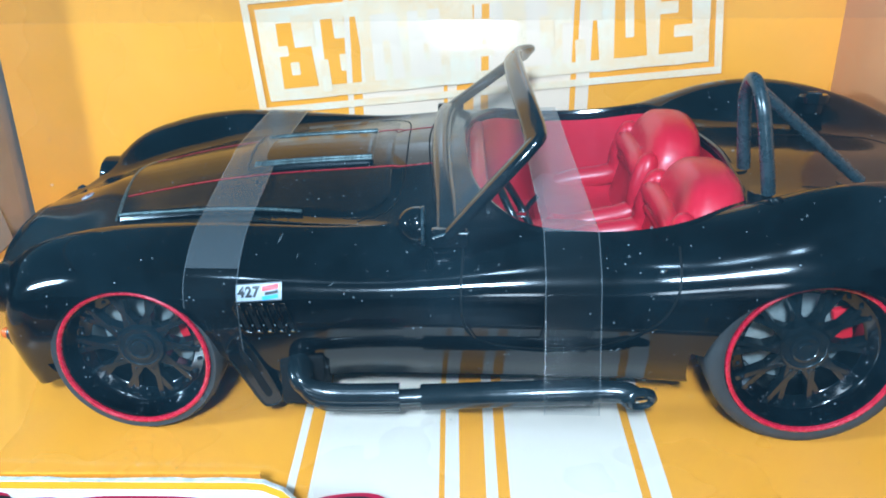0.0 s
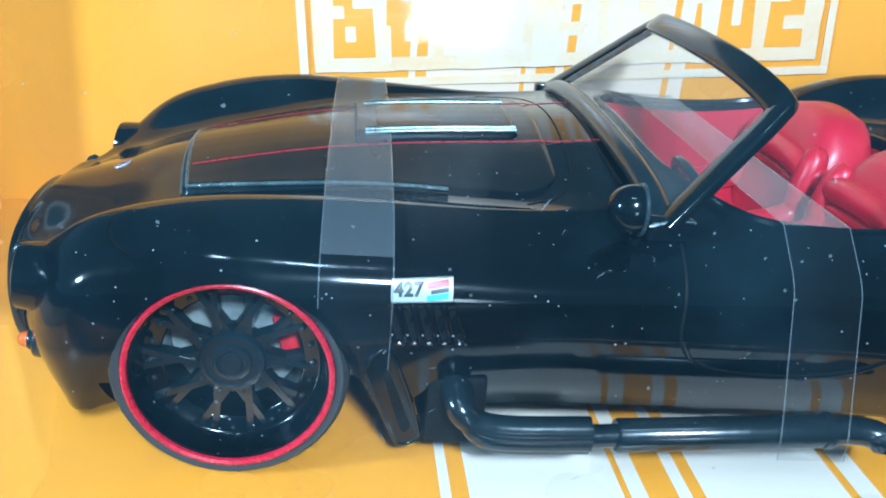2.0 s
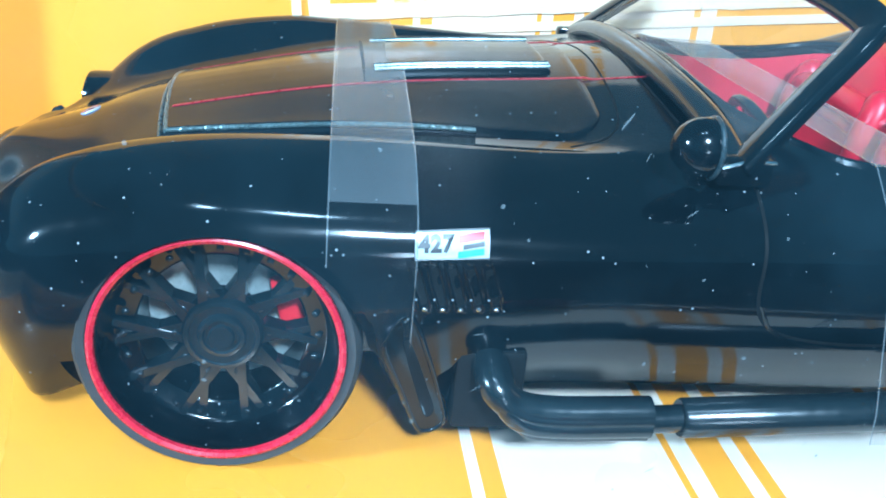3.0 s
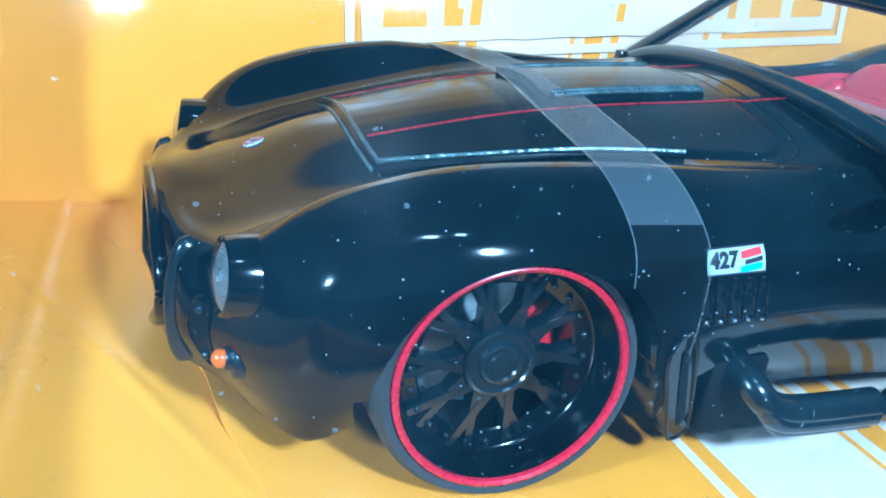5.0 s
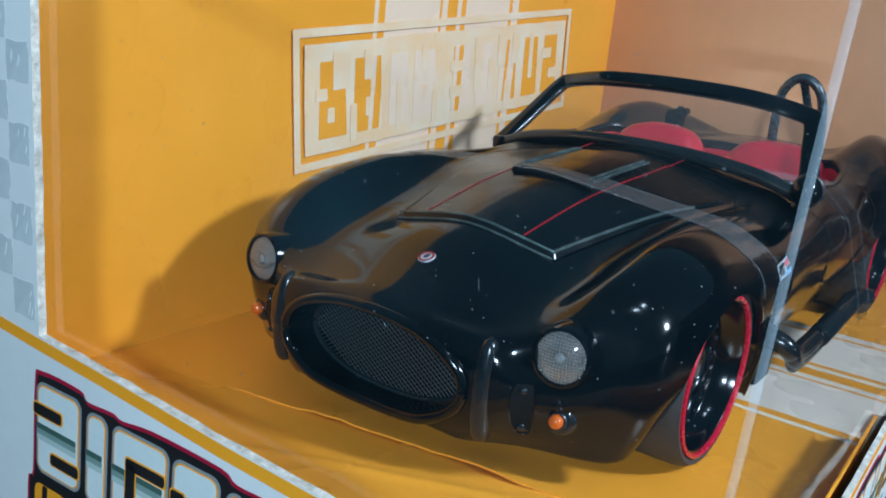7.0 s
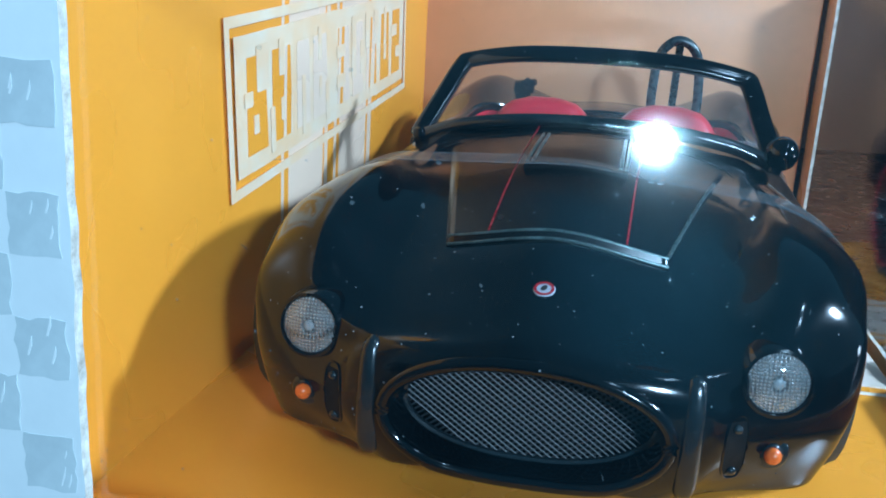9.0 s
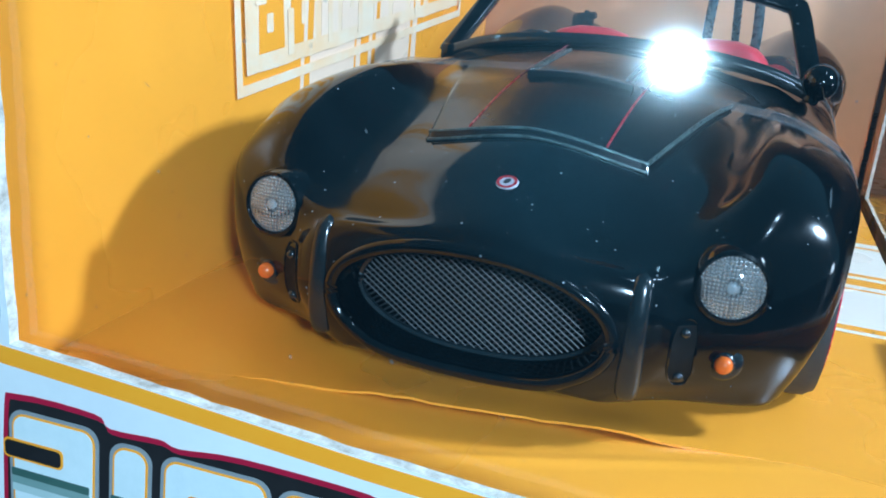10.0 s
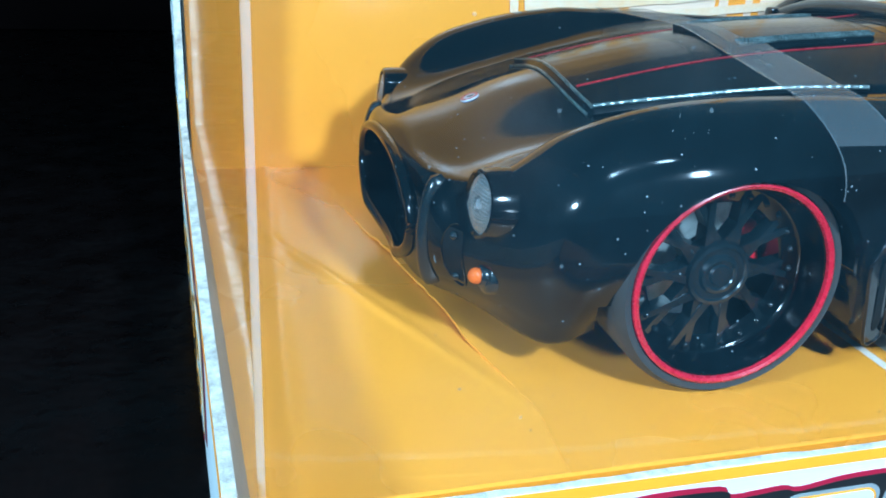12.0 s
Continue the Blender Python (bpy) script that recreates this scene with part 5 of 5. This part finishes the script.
    for k, slots in enumerate(low):
        a = -0.2 + 6.9 * k
        flat_print("logo_block", slab(a, a + 6.0, -11.2, -5.4, 0.12, 0.9), at, 1.44, ORANGE_PRINT, panel)
        for u0s, u1s, v0s, v1s in slots:
            lift = 0.12 * (v0s + 11.2)
            flat_print("logo_slot", slab(a + u0s + lift, a + u1s + lift, v0s, v1s, 0.12, 0.3), at, 1.50, BLACK_PRINT, panel)


logo(on_end, end_panel, -33.4, -3.4)
logo(on_front, front_panel, -22.0, -5.6)

# back wall print: a tilted white frame round a white panel with orange blocks
SLANT = radians(5.0)


def on_wall(u, v, w):
    x = 3.0 + u * math.cos(SLANT) - v * math.sin(SLANT)
    z = 23.2 + u * math.sin(SLANT) + v * math.cos(SLANT)
    return (x, BY - 0.35 - w, z)


for outline in ([(0, 0), (97.4, 0), (97.4, 1.5), (0, 1.5)], [(0, 23.2), (97.4, 23.2), (97.4, 24.7), (0, 24.7)], [(0, 1.5), (1.5, 1.5), (1.5, 23.2), (0, 23.2)], [(95.9, 1.5), (97.4, 1.5), (97.4, 23.2), (95.9, 23.2)]):
    flat_print("frame_print", outline, on_wall, 0.0, WALL_WHITE, back, "white frame line")
flat_print("panel_print", worn([(2.7, 2.7), (94.7, 2.7), (94.7, 22.0), (2.7, 22.0), (2.7, 2.7)], 0.15, 3.0)[:-1], on_wall, 0.0, WALL_WHITE, back, "worn white panel")
# each block: its left and right edge, then the white notches in it as fractions of its width and height
BLOCKS = ((6.0, 13.4, ((0.5, 1.1, 0.62, 1.1), (0.3, 0.55, 0.2, 0.4), (-0.1, 0.3, 0.5, 0.66))), (15.2, 23.4, ((0.36, 0.64, 0.7, 1.1), (0.42, 0.58, 0.2, 0.46), (-0.1, 0.12, -0.1, 0.4))),
          (25.4, 31.8, ((0.38, 0.62, -0.1, 0.6),)), (33.0, 40.6, ((0.36, 0.6, 0.7, 1.1), (0.42, 0.58, 0.24, 0.5), (0.86, 1.1, -0.1, 0.4))),
          (46.4, 53.4, ((-0.1, 0.6, 0.62, 0.78), (-0.1, 0.6, 0.22, 0.4))), (55.4, 62.4, ((-0.1, 0.3, 0.26, 1.1), (0.7, 1.1, 0.26, 0.74))),
          (64.6, 72.2, ((0.36, 0.64, -0.1, 0.34), (-0.1, 0.3, 0.6, 1.1), (0.7, 1.1, 0.6, 1.1))), (75.2, 82.0, ((0.36, 0.62, 0.3, 1.1),)),
          (84.4, 91.4, ((0.44, 1.1, 0.24, 0.42), (-0.1, 0.56, 0.6, 0.78))))
for a, b, notches in BLOCKS:
    lo, hi = 5.2, 18.8
    flat_print("block_print", [(a, lo), (b, lo), (b - 0.5, hi), (a + 0.5, hi)], on_wall, 0.07, CARD_LETTER, back, "orange printed block")
    for f0, f1, g0, g1 in notches:
        flat_print("notch_print", slab(a + (b - a) * f0, a + (b - a) * f1, lo + (hi - lo) * g0, lo + (hi - lo) * g1, 0, 0.3), on_wall, 0.14, WALL_WHITE, back)


# the clear window, bent round the box's corner
FILM_A, FILM_B, FILM_R = 91.3, 174.0, 0.55


def film_fn(s, v):
    """s runs along the window from the box's rear, round the corner, to the far end."""
    z = -0.5 + 62.5 * v
    sag = 2.6 * (1 - v)
    corner = EX + 0.25 + askew(FX) + 1.0 - 0.4 * v
    if s < FILM_A - FILM_R:
        y = 40.0 - s * (1 - sag / FILM_A)
        x = EX + 0.25 + askew(y) + (1.0 - 0.4 * v) * min(1.0, s / FILM_A)
    elif s > FILM_A + FILM_R:
        x, y = corner + s - FILM_A, FX + 0.3 + sag * math.exp(-(s - FILM_A) / 22)
    else:
        w = (s - FILM_A + FILM_R) / (2 * FILM_R) * math.pi / 2
        x, y = corner + FILM_R * (1 - math.cos(w)), FX + 0.3 + sag + FILM_R * (1 - math.sin(w))
    return (x, y, z)


def film_mesh():
    made = bmesh.new()
    for ss in ([i / 40 * (FILM_A - FILM_R) for i in range(41)], [FILM_A + FILM_R + (FILM_B - FILM_R) * i / 60 for i in range(61)]):
        cols = [[made.verts.new(film_fn(s, j / 12)) for j in range(13)] for s in ss]
        for p, q in zip(cols, cols[1:]):
            for j in range(12):
                made.faces.new((p[j], p[j + 1], q[j + 1], q[j]))
    return made


part("top_film", sheet(lambda u, v: (EX + 0.4 + (TX - EX) * u, FX + 0.6 + (BY - FX) * v, 61.9 + 12 * v + 0.5 * math.sin(2.6 * u * math.pi) * math.sin(math.pi * v)), 40, 20), FILM, carton, "clear plastic window on top").visible_shadow = False
film = part("window_film", film_mesh(), FILM, carton, "clear plastic window bent round the corner")
film.data.materials.append(FILM_DULL)
for poly in film.data.polygons:
    poly.material_index = int(abs(poly.normal.y) > 0.7)
film.visible_shadow = False
crease = part("film_crease", sheet(lambda u, v: film_fn(FILM_A - FILM_R + 2 * FILM_R * u, v), 8, 12), FOLD, carton, "whitish crease of the window at the corner")
crease.visible_shadow = False

# dust and short scratches that cling to the window
grit = random.Random(11)
flecks = bmesh.new()
for k in range(620):
    on_end_film = k % 3 == 0
    s0 = grit.uniform(4, 88) if on_end_film else grit.uniform(94, 240)
    v0 = grit.uniform(0.02, 0.85)
    at = Vector(film_fn(s0, v0)) + (Vector((-0.06, 0, 0)) if on_end_film else Vector((0, -0.06, 0)))
    along = Vector((0, 1, 0)) if on_end_film else Vector((1, 0, 0))
    turn = grit.uniform(0, math.pi)
    r = 0.035 + 0.15 * grit.random() ** 4
    long = r * (grit.uniform(2.5, 4.5) if grit.random() < 0.12 else grit.uniform(0.8, 1.4))
    if long > 2.2 * r:
        r *= 0.45
    vs = []
    for n in range(7):
        a = 2 * math.pi * n / 7
        p, q = long * math.cos(a) * grit.uniform(0.8, 1.1), r * math.sin(a) * grit.uniform(0.8, 1.1)
        vs.append(flecks.verts.new(at + along * (p * math.cos(turn) - q * math.sin(turn)) + Vector((0, 0, p * math.sin(turn) + q * math.cos(turn)))))
    flecks.faces.new(vs)
dust = solo("dust_flecks", flecks, DUST, "pale dust flecks clinging to the clear window film", "dust", "stuff", smooth=0)
dust.visible_shadow = False

# ---- the carton beside it ----
other = thing("neighbour_box", (37, 110, -15), "checked toy box beside the display box, coloured dark grey for its shade", "toy box")
# the box stands in shade, which its dark colours carry
part("carton_body", box(-50.9, 124, 48.6, 74, -15, 63, 0.5), SHADED_CARD, other)
part("border_print", box(-51.0, -50.8, 48.8, 73.6, 11.0, 12.1), ORANGE_PRINT, other, "orange border line")
for i in range(4):
    for j in range(9):
        if (i + j) % 2 == 0:
            part("check_print", box(-51.0, -50.8, 50.2 + 5.2 * i, 55.2 + 5.2 * i, 15.0 + 5.2 * j, 20.0 + 5.2 * j), SHADED_CHECK, other)

# ---- the shelf ----
solo("ground", box(-900, 900, -700, 300, -40, -15.05, 2), TABLE, "dark glossy shelf under the box", "shelf", "structure")
solo("backdrop", box(-900, 900, 260, 300, -15, 95, 2), DARK_CLOTH, "dark back wall of the shelf", "wall", "structure")

solo("wall_side", box(420, 450, -700, 255, -15, 300, 2), BROWN_WALL, "dark brown board at the end of the shelf", "wall", "structure")
